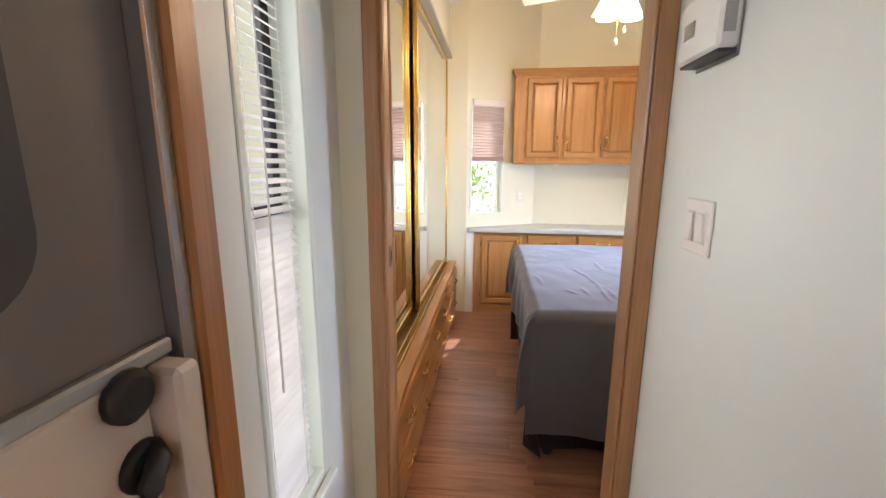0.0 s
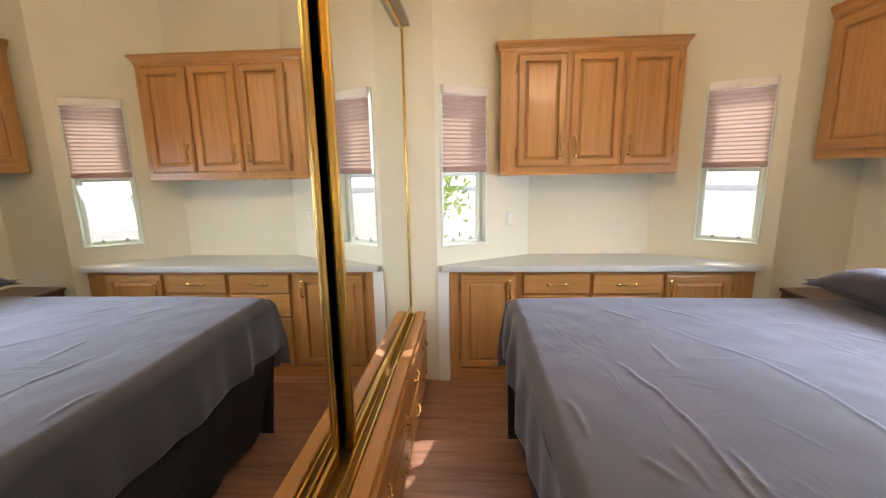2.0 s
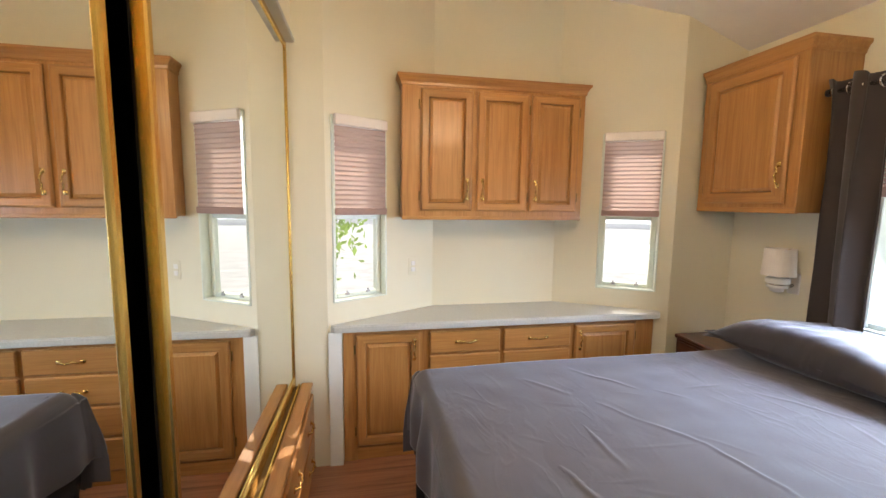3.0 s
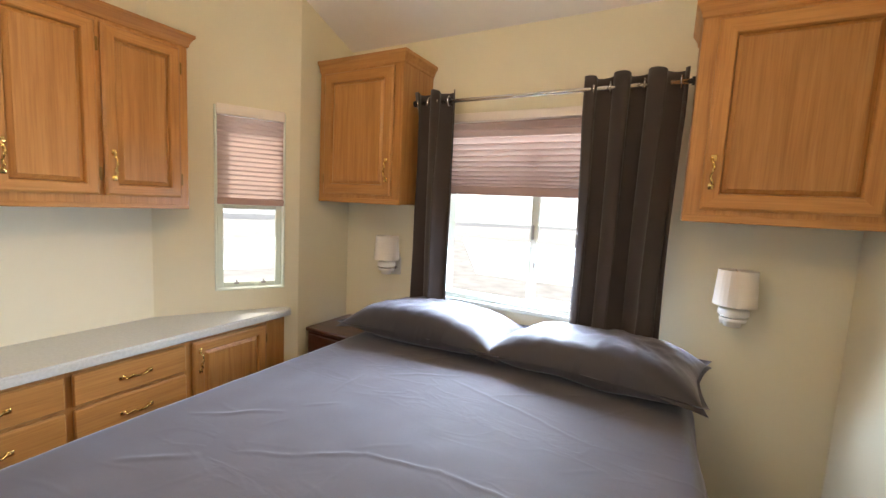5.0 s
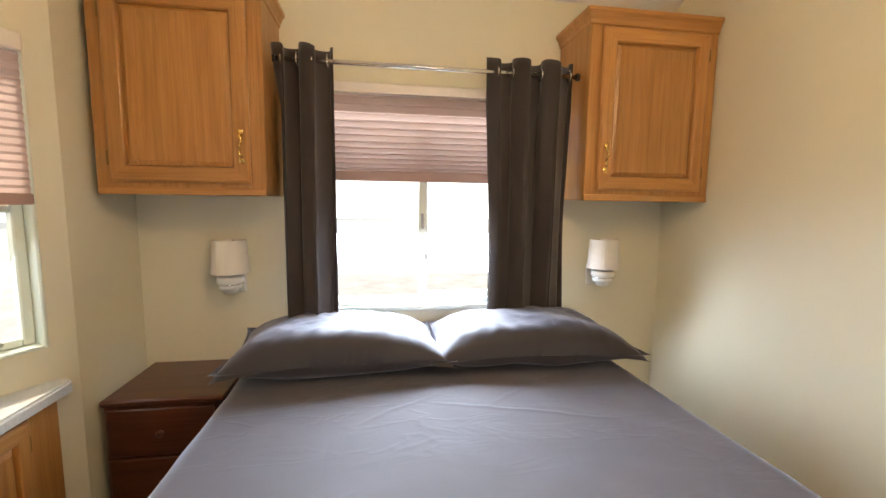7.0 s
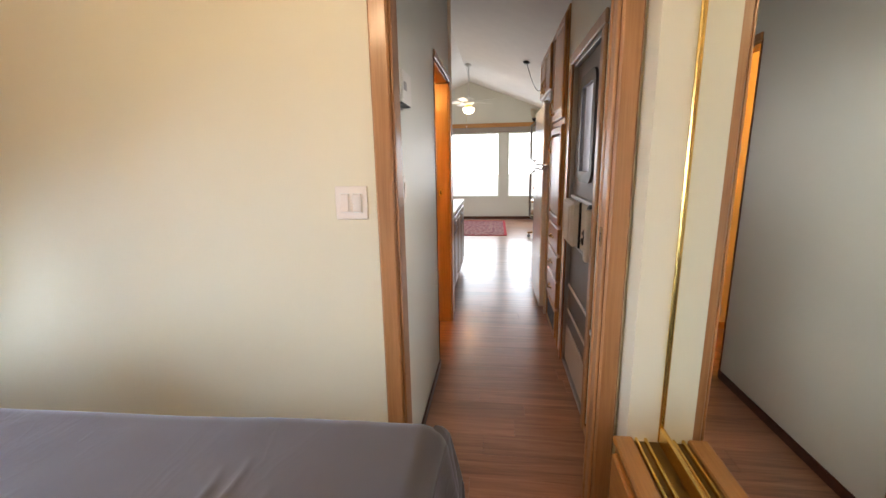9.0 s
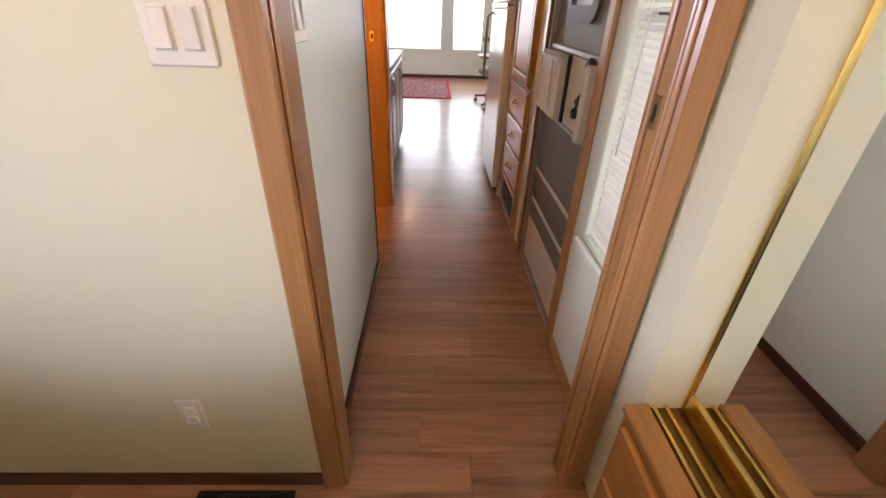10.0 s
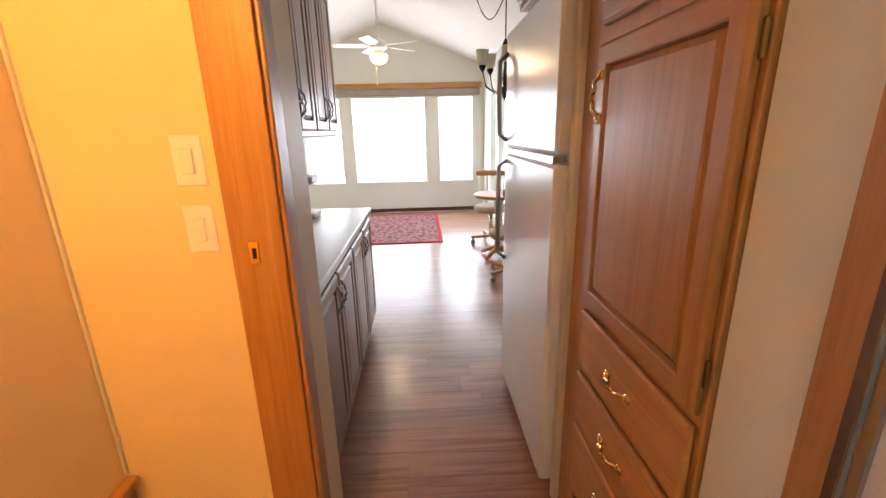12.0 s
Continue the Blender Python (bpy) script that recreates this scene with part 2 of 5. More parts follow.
rug_mat, _nt, _b = material("woven_red_rug")
_v, _ = mapped(_nt, (1, 1, 1))
_n = node(_nt, "ShaderNodeTexVoronoi", Scale=11.0)
_nt.links.new(_v, _n.inputs["Vector"])
_n2 = node(_nt, "ShaderNodeTexNoise", Scale=120.0, Detail=3.0)
_nt.links.new(_v, _n2.inputs["Vector"])
_nt.links.new(ramp(_nt, _n.outputs["Distance"], [(0.1, (0.06, 0.04, 0.08)), (0.35, (0.26, 0.05, 0.06)), (0.6, (0.33, 0.20, 0.17)), (0.8, (0.20, 0.035, 0.05))]), _b.inputs["Base Color"])
_b.inputs["Roughness"].default_value = 0.95
bump(_nt, _b, _n2.outputs["Fac"], 0.5, 0.003)
rug_border = plain("red_rug_border", (0.42, 0.03, 0.04), 0.95, vary=0.15, scale=40, grain=300, relief=0.4)

# ---- builders ----


def link(name, bm, mats, smooth=False):
    mesh = bpy.data.meshes.new(name)
    bm.normal_update()
    bm.to_mesh(mesh)
    bm.free()
    for m in mats if isinstance(mats, (list, tuple)) else [mats]:
        mesh.materials.append(m)
    if smooth:
        mesh.polygons.foreach_set("use_smooth", [True] * len(mesh.polygons))
    return new(name, mesh)


def part(name, bm, mats, parent, label="", smooth=False):
    ob = link(name, bm, mats, smooth)
    ob.parent = parent
    if label:
        tagged(ob, label)
    return ob


def thing(name, m, label, category, group="", kind=""):
    ob = new(name)
    ob.empty_display_size = 0.1
    ob.matrix_basis = m
    return tagged(ob, label, category, group, kind)


def box(bm, x0, x1, y0, y1, z0, z1, bevel=0.0, mat=0):
    vs = [bm.verts.new((x, y, z)) for z in (z0, z1) for y in (y0, y1) for x in (x0, x1)]
    fs = [bm.faces.new([vs[i] for i in q]) for q in ((0, 2, 3, 1), (4, 5, 7, 6), (0, 1, 5, 4), (2, 6, 7, 3), (0, 4, 6, 2), (1, 3, 7, 5))]
    if bevel:
        r = bmesh.ops.bevel(bm, geom=list({e for f in fs for e in f.edges}), offset=bevel, segments=1, profile=0.5, affect="EDGES")
        fs = [f for f in fs if f.is_valid] + [f for f in r["faces"] if f.is_valid]
    for f in fs:
        f.material_index = mat
    return bm


def B(*args, **kw):
    return box(bmesh.new(), *args, **kw)


def lathe(bm, profile, segments=20, centre=(0, 0, 0), mat=0):
    """Turns (radius, height) pairs round the z axis."""
    rings = []
    for r, z in profile:
        rings.append([bm.verts.new((centre[0] + r * math.cos(2 * math.pi * i / segments), centre[1] + r * math.sin(2 * math.pi * i / segments), centre[2] + z)) for i in range(segments)])
    for a, b in zip(rings, rings[1:]):
        for i in range(segments):
            f = bm.faces.new((a[i], a[(i + 1) % segments], b[(i + 1) % segments], b[i]))
            f.smooth, f.material_index = True, mat
    for ring, flip in ((rings[0], True), (rings[-1], False)):
        f = bm.faces.new(ring[::-1] if flip else ring)
        f.material_index = mat
    return bm


def tube(bm, points, radius, segments=8, taper=None, mat=0):
    pts = [Vector(p) for p in points]
    rings = []
    for i, p in enumerate(pts):
        d = (pts[min(i + 1, len(pts) - 1)] - pts[max(i - 1, 0)]).normalized()
        up = Vector((0, 0, 1)) if abs(d.z) < 0.9 else Vector((1, 0, 0))
        a = d.cross(up).normalized()
        b = d.cross(a)
        r = radius if taper is None else radius + (taper - radius) * i / (len(pts) - 1)
        rings.append([bm.verts.new(p + r * (math.cos(2 * math.pi * k / segments) * a + math.sin(2 * math.pi * k / segments) * b)) for k in range(segments)])
    for a, b in zip(rings, rings[1:]):
        for k in range(segments):
            f = bm.faces.new((a[k], a[(k + 1) % segments], b[(k + 1) % segments], b[k]))
            f.smooth, f.material_index = True, mat
    bm.faces.new(rings[0][::-1])
    bm.faces.new(rings[-1])
    bmesh.ops.recalc_face_normals(bm, faces=bm.faces)
    return bm


def prism(bm, outline, y0, y1, mat=0):
    """An outline of (x, z) pairs pushed from y0 to y1."""
    a = [bm.verts.new((x, y0, z)) for x, z in outline]
    b = [bm.verts.new((x, y1, z)) for x, z in outline]
    n = len(outline)
    fs = [bm.faces.new(a), bm.faces.new(b[::-1])] + [bm.faces.new((a[i], b[i], b[(i + 1) % n], a[(i + 1) % n])) for i in range(n)]
    bmesh.ops.recalc_face_normals(bm, faces=fs)
    for f in fs:
        f.material_index = mat
    return bm


def pull_mesh(length):
    """A wavy brass pull along z, standing off towards -y."""
    bm = bmesh.new()
    h = length / 2
    pts = []
    for i in range(15):
        u = -1 + 2 * i / 14
        off = 0.022 * (1 - abs(u) ** 3) + 0.004 * math.cos(u * 9)
        pts.append((0.004 * math.sin(u * 5), -off, u * h * 0.9))
    tube(bm, pts, 0.0055, 7)
    for s in (-1, 1):
        box(bm, -0.011, 0.011, -0.006, 0.0, s * h * 0.95 - 0.013, s * h * 0.95 + 0.013, 0.003)
        box(bm, -0.005, 0.005, -0.012, -0.004, s * h * 0.9 - 0.006, s * h * 0.9 + 0.006, 0.002)
    return bm


def pull(parent, x, y, z, level=False, length=0.115, mat=None):
    ob = part("handle", pull_mesh(length), mat or brass, parent, "brass wavy bow pull" if mat is None else "dull metal pull", smooth=True)
    ob.matrix_basis = pose(x, y, z, 0, 90 if level else 0, 0)
    return ob


def hinge(parent, x, y, z):
    bm = B(-0.005, 0.005, -0.004, 0.004, -0.028, 0.028, bevel=0.002)
    ob = part("hinge", bm, antique_brass, parent, "small antique brass hinge")
    ob.matrix_basis = pose(x, y, z)
    return ob


def panel_door(parent, x0, x1, z0, z1, y, handle=None, hinges=None, mats=None, handle_mat=None, stile=0.058):
    """A raised-panel door facing -y whose back lies at y."""
    t, s = 0.02, stile
    y -= 0.003  # stands off on small bumpers
    bm = bmesh.new()

    def loop(o, d):
        return [bm.verts.new(p) for p in ((x0 + o, y - d, z0 + o), (x1 - o, y - d, z0 + o), (x1 - o, y - d, z1 - o), (x0 + o, y - d, z1 - o))]
    loops = [loop(0.0, 0.0), loop(0.0, t - 0.008), loop(0.008, t - 0.001), loop(0.011, t), loop(s - 0.008, t), loop(s - 0.004, t - 0.003), loop(s, 0.002)]
    for a, b in zip(loops, loops[1:]):
        for i in range(4):
            bm.faces.new((a[i], a[(i + 1) % 4], b[(i + 1) % 4], b[i])).material_index = 1 if i in (0, 2) else 0
    door = part("door", bm, mats or [oak_z, oak_x], parent)
    # raised field: a slope from the groove up to the flat
    bm = bmesh.new()
    ax = s + 0.001
    k = min(0.014, (x1 - x0 - 2 * s) * 0.2, (z1 - z0 - 2 * s) * 0.2)
    rings = [loop(ax, 0.002), loop(ax, 0.005), loop(ax + k, 0.0135), loop(ax + k + 0.003, 0.0175)]
    for a, b in zip(rings, rings[1:]):
        for i in range(4):
            bm.faces.new((a[i], a[(i + 1) % 4], b[(i + 1) % 4], b[i]))
    bm.faces.new(rings[-1])
    part("panel", bm, (mats or [oak_z])[0], door)
    if handle:
        pull(door, handle[0], y - t, handle[1], mat=handle_mat)
    if hinges is not None:
        for z in (z0 + 0.09, z1 - 0.09):
            hinge(door, hinges, y - 0.004, z)
    return door


def drawer(parent, x0, x1, z0, z1, y, pulls=1, mats=None, handle_mat=None):
    d = part("drawer_front", B(x0, x1, y - 0.02, y, z0, z1, bevel=0.006), mats or oak_x, parent)
    for i in range(pulls):
        pull(d, x0 + (x1 - x0) * (i + 0.5) / pulls, y - 0.02, (z0 + z1) / 2, True, mat=handle_mat)
    return d


def crown(parent, x0, x1, y0, y1, z, h=0.06, out=0.028, mats=None, ends=(True, True)):
    """A flared moulding round the front and ends of a wall cabinet."""
    bm = bmesh.new()
    prof = [(0.0, 0.0), (0.006, 0.004), (0.008, 0.018), (0.018, 0.038), (out, 0.05), (out, h)]
    rows = []
    for o, dz in prof:
        a = x0 - (o if ends[0] else 0)
        b = x1 + (o if ends[1] else 0)
        rows.append([bm.verts.new(p) for p in ((a, y1, z + dz), (a, y0 - o, z + dz), (b, y0 - o, z + dz), (b, y1, z + dz))])
    for p, q in zip(rows, rows[1:]):
        for i in range(3):
            bm.faces.new((p[i], p[i + 1], q[i + 1], q[i]))
    bm.faces.new(rows[-1])
    bmesh.ops.recalc_face_normals(bm, faces=bm.faces)
    part("crown_moulding", bm, mats or oak_x, parent)


# ---- setting: shell ----
RIDGE_X, RIDGE_Z, SLOPE = 0.68, 3.20, 0.385
X0, X1, Y0 = -1.05, 2.40, -7.50


def roof(x):
    return RIDGE_Z - SLOPE * abs(x - RIDGE_X)


def structure(name, bm, mats, label, category="wall"):
    return tagged(link(name, bm, mats), label, category, "", "structure")


def wall_run(name, a, b, thick, openings, mats, label, top=None):
    """A wall from a to b, seen from its left side, thickened to its right, with openings (u0, u1, z0, z1) along it."""
    a, b = Vector((*a, 0)), Vector((*b, 0))
    d = b - a
    length = d.length
    d.normalize()
    ob_m = Matrix.Translation(a) @ Matrix.Rotation(math.atan2(d.y, d.x), 4, "Z")

    def top_at(u):
        return roof(a.x + d.x * u) + 0.01 if top is None else top
    cuts = sorted({0.0, length} | {v for o in openings for v in o[:2]} | ({(RIDGE_X - a.x) / d.x} if abs(d.x) > 0.01 and 0 < (RIDGE_X - a.x) / d.x < length else set()))
    bm = bmesh.new()
    for u0, u1 in zip(cuts, cuts[1:]):
        z = 0.0
        for o in sorted((o for o in openings if o[0] <= u0 + 1e-6 and o[1] >= u1 - 1e-6), key=lambda o: o[2]):
            if o[2] > z + 1e-4:
                prism(bm, [(u0, z), (u1, z), (u1, o[2]), (u0, o[2])], -thick, 0)
            z = o[3]
        prism(bm, [(u0, z), (u1, z), (u1, top_at(u1)), (u0, top_at(u0))], -thick, 0)
    ob = structure(name, bm, mats, label)
    ob.matrix_basis = ob_m
    return ob


# bay: two slanted sides and a middle
BAY = [(-0.24, 4.00), (0.42, 4.38), (1.30, 4.38), (1.95, 4.00)]
side_l = math.hypot(0.66, 0.38)
side_r = math.hypot(0.65, 0.38)
LW = (0.035, 0.395)
RW = (0.29, 0.67)
wall_run("wall_bay_west", BAY[1], BAY[0], 0.10, [(side_l - LW[1], side_l - LW[0], 0.97, 2.02)], paint, "cream painted slanted bay wall with a narrow window")
wall_run("wall_bay_middle", BAY[2], BAY[1], 0.10, [], paint, "cream painted wall behind the bedroom counter")
wall_run("wall_bay_east", BAY[3], BAY[2], 0.10, [(side_r - RW[1], side_r - RW[0], 0.97, 2.02)], paint, "cream painted slanted bay wall with a narrow window")
wall_run("wall_north_east", (2.40, 4.00), (1.95, 4.00), 0.10, [], paint, "short cream wall beside the bay")
wall_run("wall_north_west", (-0.24, 4.00), (-1.05, 4.00), 0.10, [], paint, "short cream wall between bay and closet")
wall_run("wall_east", (2.40, -7.6), (2.40, 4.10), 0.10, [(7.6 + 2.02, 7.6 + 3.22, 0.96, 2.07)], paint, "cream painted outer wall behind the bed")
wall_run("wall_closet_back", (-1.05, 4.10), (-1.05, 1.22), 0.10, [], paint, "outer wall behind the closet")
wall_run("wall_west", (-1.05, -0.318), (-1.05, -7.6), 0.10, [(4.98, 6.48, 0.03, 2.05)], hall_paint, "pale outer wall of the living room with glass door opening")
wall_run("wall_south", (-1.05, -7.5), (2.40, -7.5), 0.10, [(0.17, 0.84, 0.53, 2.06), (1.02, 2.37, 0.53, 2.06), (2.52, 3.25, 0.53, 2.06)], hall_paint, "pale end wall of the living room with three windows")
DOOR_L, DOOR_R, DOOR_H = -0.298, 0.402, 2.03
wall_run("wall_partition", (-1.05, 1.29), (2.40, 1.29), 0.07, [(1.05 + DOOR_L, 1.05 + DOOR_R, 0.0, DOOR_H)], paint, "cream partition between hall and bedroom with doorway")
wall_run("wall_hall_east", (0.45, -0.85), (0.45, 1.22), 0.10, [(0.0, 0.85, 0.0, 2.06)], hall_paint, "pale green hall wall with bathroom doorway")
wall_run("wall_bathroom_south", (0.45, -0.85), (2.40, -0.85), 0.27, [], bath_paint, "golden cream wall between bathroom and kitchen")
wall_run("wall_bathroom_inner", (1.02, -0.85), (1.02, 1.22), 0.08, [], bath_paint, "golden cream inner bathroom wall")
wall_run("wall_hall_west", (-0.42, 1.22), (-0.42, -0.38), 0.10, [(0.20, 0.48, 0.61, 2.0), (0.63, 1.38, 0.0, 2.0)], hall_paint, "pale green hall wall with entry door and narrow window")
wall_run("wall_kitchen_back", (1.12, -2.83), (1.12, -1.12), 0.08, [], hall_paint, "wall behind the kitchen counter")
wall_run("wall_entry_return", (-0.52, -0.378), (-1.05, -0.378), 0.06, [], hall_paint, "return wall beside the pantry")

ceil = bmesh.new()
for xa, xb in ((X0 - 0.1, RIDGE_X), (RIDGE_X, X1 + 0.1)):
    prism(ceil, [(xa, roof(xa)), (xb, roof(xb)), (xb, roof(xb) + 0.1), (xa, roof(xa) + 0.1)], Y0 - 0.1, 4.6)
structure("ceiling", ceil, ceiling_paint, "white vaulted ceiling with a long ridge", "ceiling")
# glowing ring added outside so the windows read white; it also lights the rooms
ring_glow, _nt, _b = material("added_ring_glow")
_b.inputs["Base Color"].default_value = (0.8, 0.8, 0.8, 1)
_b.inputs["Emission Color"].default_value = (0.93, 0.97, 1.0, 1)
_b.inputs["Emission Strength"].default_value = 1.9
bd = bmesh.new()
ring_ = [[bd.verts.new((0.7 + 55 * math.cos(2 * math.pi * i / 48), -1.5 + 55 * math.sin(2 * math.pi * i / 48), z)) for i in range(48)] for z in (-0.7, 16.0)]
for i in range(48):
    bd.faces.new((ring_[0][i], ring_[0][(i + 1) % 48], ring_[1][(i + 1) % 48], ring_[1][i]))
structure("backdrop", bd, ring_glow, "glowing ring added to whiten the windows", "backdrop")
structure("ground", B(-60, 60, -60, 60, -0.75, -0.6), ground_mat, "pale gravel ground outside", "ground")


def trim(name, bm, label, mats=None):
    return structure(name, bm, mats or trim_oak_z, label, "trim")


def casing(name, axis_m, w, h, cw, t, label, mats=None):
    """Two uprights and a head round an opening of width w and height h, in the local x-z plane, standing off towards -y."""
    bm = bmesh.new()
    for s in (-1, 1):
        x = s * (w / 2 + cw / 2)
        box(bm, x - cw / 2, x + cw / 2, -t, 0, 0, h, 0.007, 2 if mats and len(mats) > 2 and s < 0 else 0)
    box(bm, -w / 2 - cw, w / 2 + cw, -t, 0, h, h + cw, 0.005, 1)
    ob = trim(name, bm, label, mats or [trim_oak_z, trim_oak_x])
    ob.matrix_basis = axis_m
    return ob


# bedroom doorway
w = DOOR_R - DOOR_L
cx = (DOOR_L + DOOR_R) / 2
hc = bmesh.new()
box(hc, DOOR_L - 0.045, DOOR_L, 1.213, 1.22, 0, DOOR_H, 0.003)
box(hc, DOOR_R, 0.4495, 1.213, 1.22, 0, DOOR_H, 0.003)
box(hc, DOOR_L - 0.045, 0.4495, 1.213, 1.22, DOOR_H, DOOR_H + 0.05, 0.003, 1)
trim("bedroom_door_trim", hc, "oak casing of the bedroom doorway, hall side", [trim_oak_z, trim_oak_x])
casing("bedroom_door_trim", pose(cx, 1.29, 0, 0, 0, 180), w, DOOR_H, 0.064, 0.024, "oak casing of the bedroom doorway, bedroom side")
jl = bmesh.new()
box(jl, DOOR_L, DOOR_L + 0.012, 1.212, 1.230, 0, DOOR_H, 0.004)
box(jl, DOOR_L, DOOR_L + 0.009, 1.2395, 1.286, 0, DOOR_H, 0.003)
box(jl, DOOR_L, DOOR_L + 0.012, 1.2925, 1.306, 0, DOOR_H, 0.004)
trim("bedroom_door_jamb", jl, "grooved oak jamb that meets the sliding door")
jg = bmesh.new()
box(jg, DOOR_L, DOOR_L + 0.002, 1.2302, 1.2393, 0, DOOR_H)
box(jg, DOOR_L, DOOR_L + 0.002, 1.2862, 1.2923, 0, DOOR_H)
trim("bedroom_door_groove", jg, "dark grooves in the oak jamb", brown_trim_z)
sp = thing("strike_plate", pose(DOOR_L + 0.0092, 1.257, 1.165), "small dull brass strike plate let into the oak jamb", "strike plate")
part("plate", B(0, 0.003, -0.013, 0.013, -0.032, 0.032, bevel=0.001), antique_brass, sp)
# flat black chip: shade of the keyhole put into colour
part("keyhole", B(0.0031, 0.0036, -0.004, 0.006, -0.016, 0.016), black, sp)
jr = bmesh.new()
box(jr, DOOR_R - 0.010, DOOR_R, 1.212, 1.306, 0, DOOR_H, 0.005)
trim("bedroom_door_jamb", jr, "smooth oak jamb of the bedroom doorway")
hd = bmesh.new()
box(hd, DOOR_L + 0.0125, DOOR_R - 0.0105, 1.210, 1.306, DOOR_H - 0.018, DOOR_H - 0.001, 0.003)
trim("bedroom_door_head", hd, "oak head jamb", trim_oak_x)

# bathroom doorway: jamb, casing and edges
bj = bmesh.new()
box(bj, 0.452, 0.588, -0.848, -0.830, 0, 2.03, 0.003)
trim("bathroom_door_jamb", bj, "golden oak jamb of the bathroom doorway", oak_z)
bc = bmesh.new()
box(bc, 0.436, 0.4495, -0.915, -0.835, 0, 2.09, 0.004)
box(bc, 0.436, 0.4495, -0.835, 0.0, 2.045, 2.09, 0.004)
trim("bathroom_door_trim", bc, "thin oak casing of the bathroom doorway")
be = bmesh.new()
box(be, 0.444, 0.556, -0.012, -0.001, 0, 2.045, 0.003)
trim("bathroom_door_edge", be, "dark edge strip of the hall wall", dark_wood_z)
box_h = bmesh.new()
box(box_h, 0.452, 0.55, -0.829, -0.013, 2.035, 2.058, 0.003)
trim("bathroom_door_head", box_h, "oak head of the bathroom doorway", oak_y)
st = thing("strike_plate", pose(0.527, -0.829, 1.16), "small dark strike plate let into the bathroom jamb", "strike plate")
part("plate", B(-0.012, 0.014, 0, 0.003, -0.03, 0.03, bevel=0.001), gold_frame, st)
# black chip painted for the shaded latch hole
part("hole", B(-0.005, 0.005, 0.0031, 0.0036, -0.014, 0.014), black, st)
led = bmesh.new()
box(led, 1.002, 1.0195, -0.845, 0.6, 0.10, 0.44, 0.004)
box(led, 0.980, 1.0195, -0.845, 0.6, 0.445, 0.47, 0.004)
trim("bathroom_wainscot", led, "low wood panel along the bathroom wall", oak_y)
lc = bmesh.new()
box(lc, 1.000, 1.0195, -0.30, -0.22, 0.475, 2.0, 0.004)
trim("bathroom_inner_trim", lc, "wood upright on the bathroom wall")
ce = bmesh.new()
box(ce, 1.010, 1.018, -0.8485, -0.839, 0.475, 2.6)
trim("bathroom_corner_strip", ce, "thin strip in the bathroom corner", beige_panel)

# baseboards
bb = bmesh.new()
box(bb, 0.438, 0.449, 0.0, 1.203, 0.0, 0.055, 0.003)
trim("baseboard", bb, "dark wood baseboard along the hall wall", dark_wood_x)
bb = bmesh.new()
box(bb, DOOR_R + 0.066, 2.39, 1.2915, 1.302, 0.0, 0.055, 0.003)
trim("baseboard", bb, "dark red-brown wood baseboard along the bedroom partition", dark_wood_x)
bb = bmesh.new()
box(bb, -1.04, 2.39, -7.498, -7.485, 0.0, 0.07, 0.003)
trim("baseboard", bb, "dark wood baseboard in the living room", dark_wood_x)
bb = bmesh.new()
box(bb, 0.592, 0.99, -0.848, -0.835, 0.0, 0.06, 0.003)
trim("baseboard", bb, "wood baseboard in the bathroom", oak_x)
bb = bmesh.new()
box(bb, -0.418, -0.407, 0.66, 1.203, 0.0, 0.055, 0.003)
trim("baseboard", bb, "wood baseboard under the hall window", oak_y)

# ---- windows ----


def pleated(parent, w, z0, z1, y, step=0.022, depth=0.017, name="cloth", stack=0.0):
    """Accordion cloth; with stack the pleats close up towards the bottom rail."""
    bm = bmesh.new()
    n = max(2, int((z1 - z0) / step))
    rows = []
    for i in range(n + 1):
        u = i / n
        z = z0 + (z1 - z0) * (u - stack * u * (1 - u))
        rows.append([bm.verts.new((x, y, z)) for x in (-w / 2, w / 2)])
        if i < n:
            u = (i + 0.62) / n
            z = z0 + (z1 - z0) * (u - stack * u * (1 - u))
            rows.append([bm.verts.new((x, y - depth, z)) for x in (-w / 2, w / 2)])
    for a, b in zip(rows, rows[1:]):
        bm.faces.new((a[0], a[1], b[1], b[0]))
    return part(name, bm, blind_cloth, parent, "mauve pleated cloth shade")


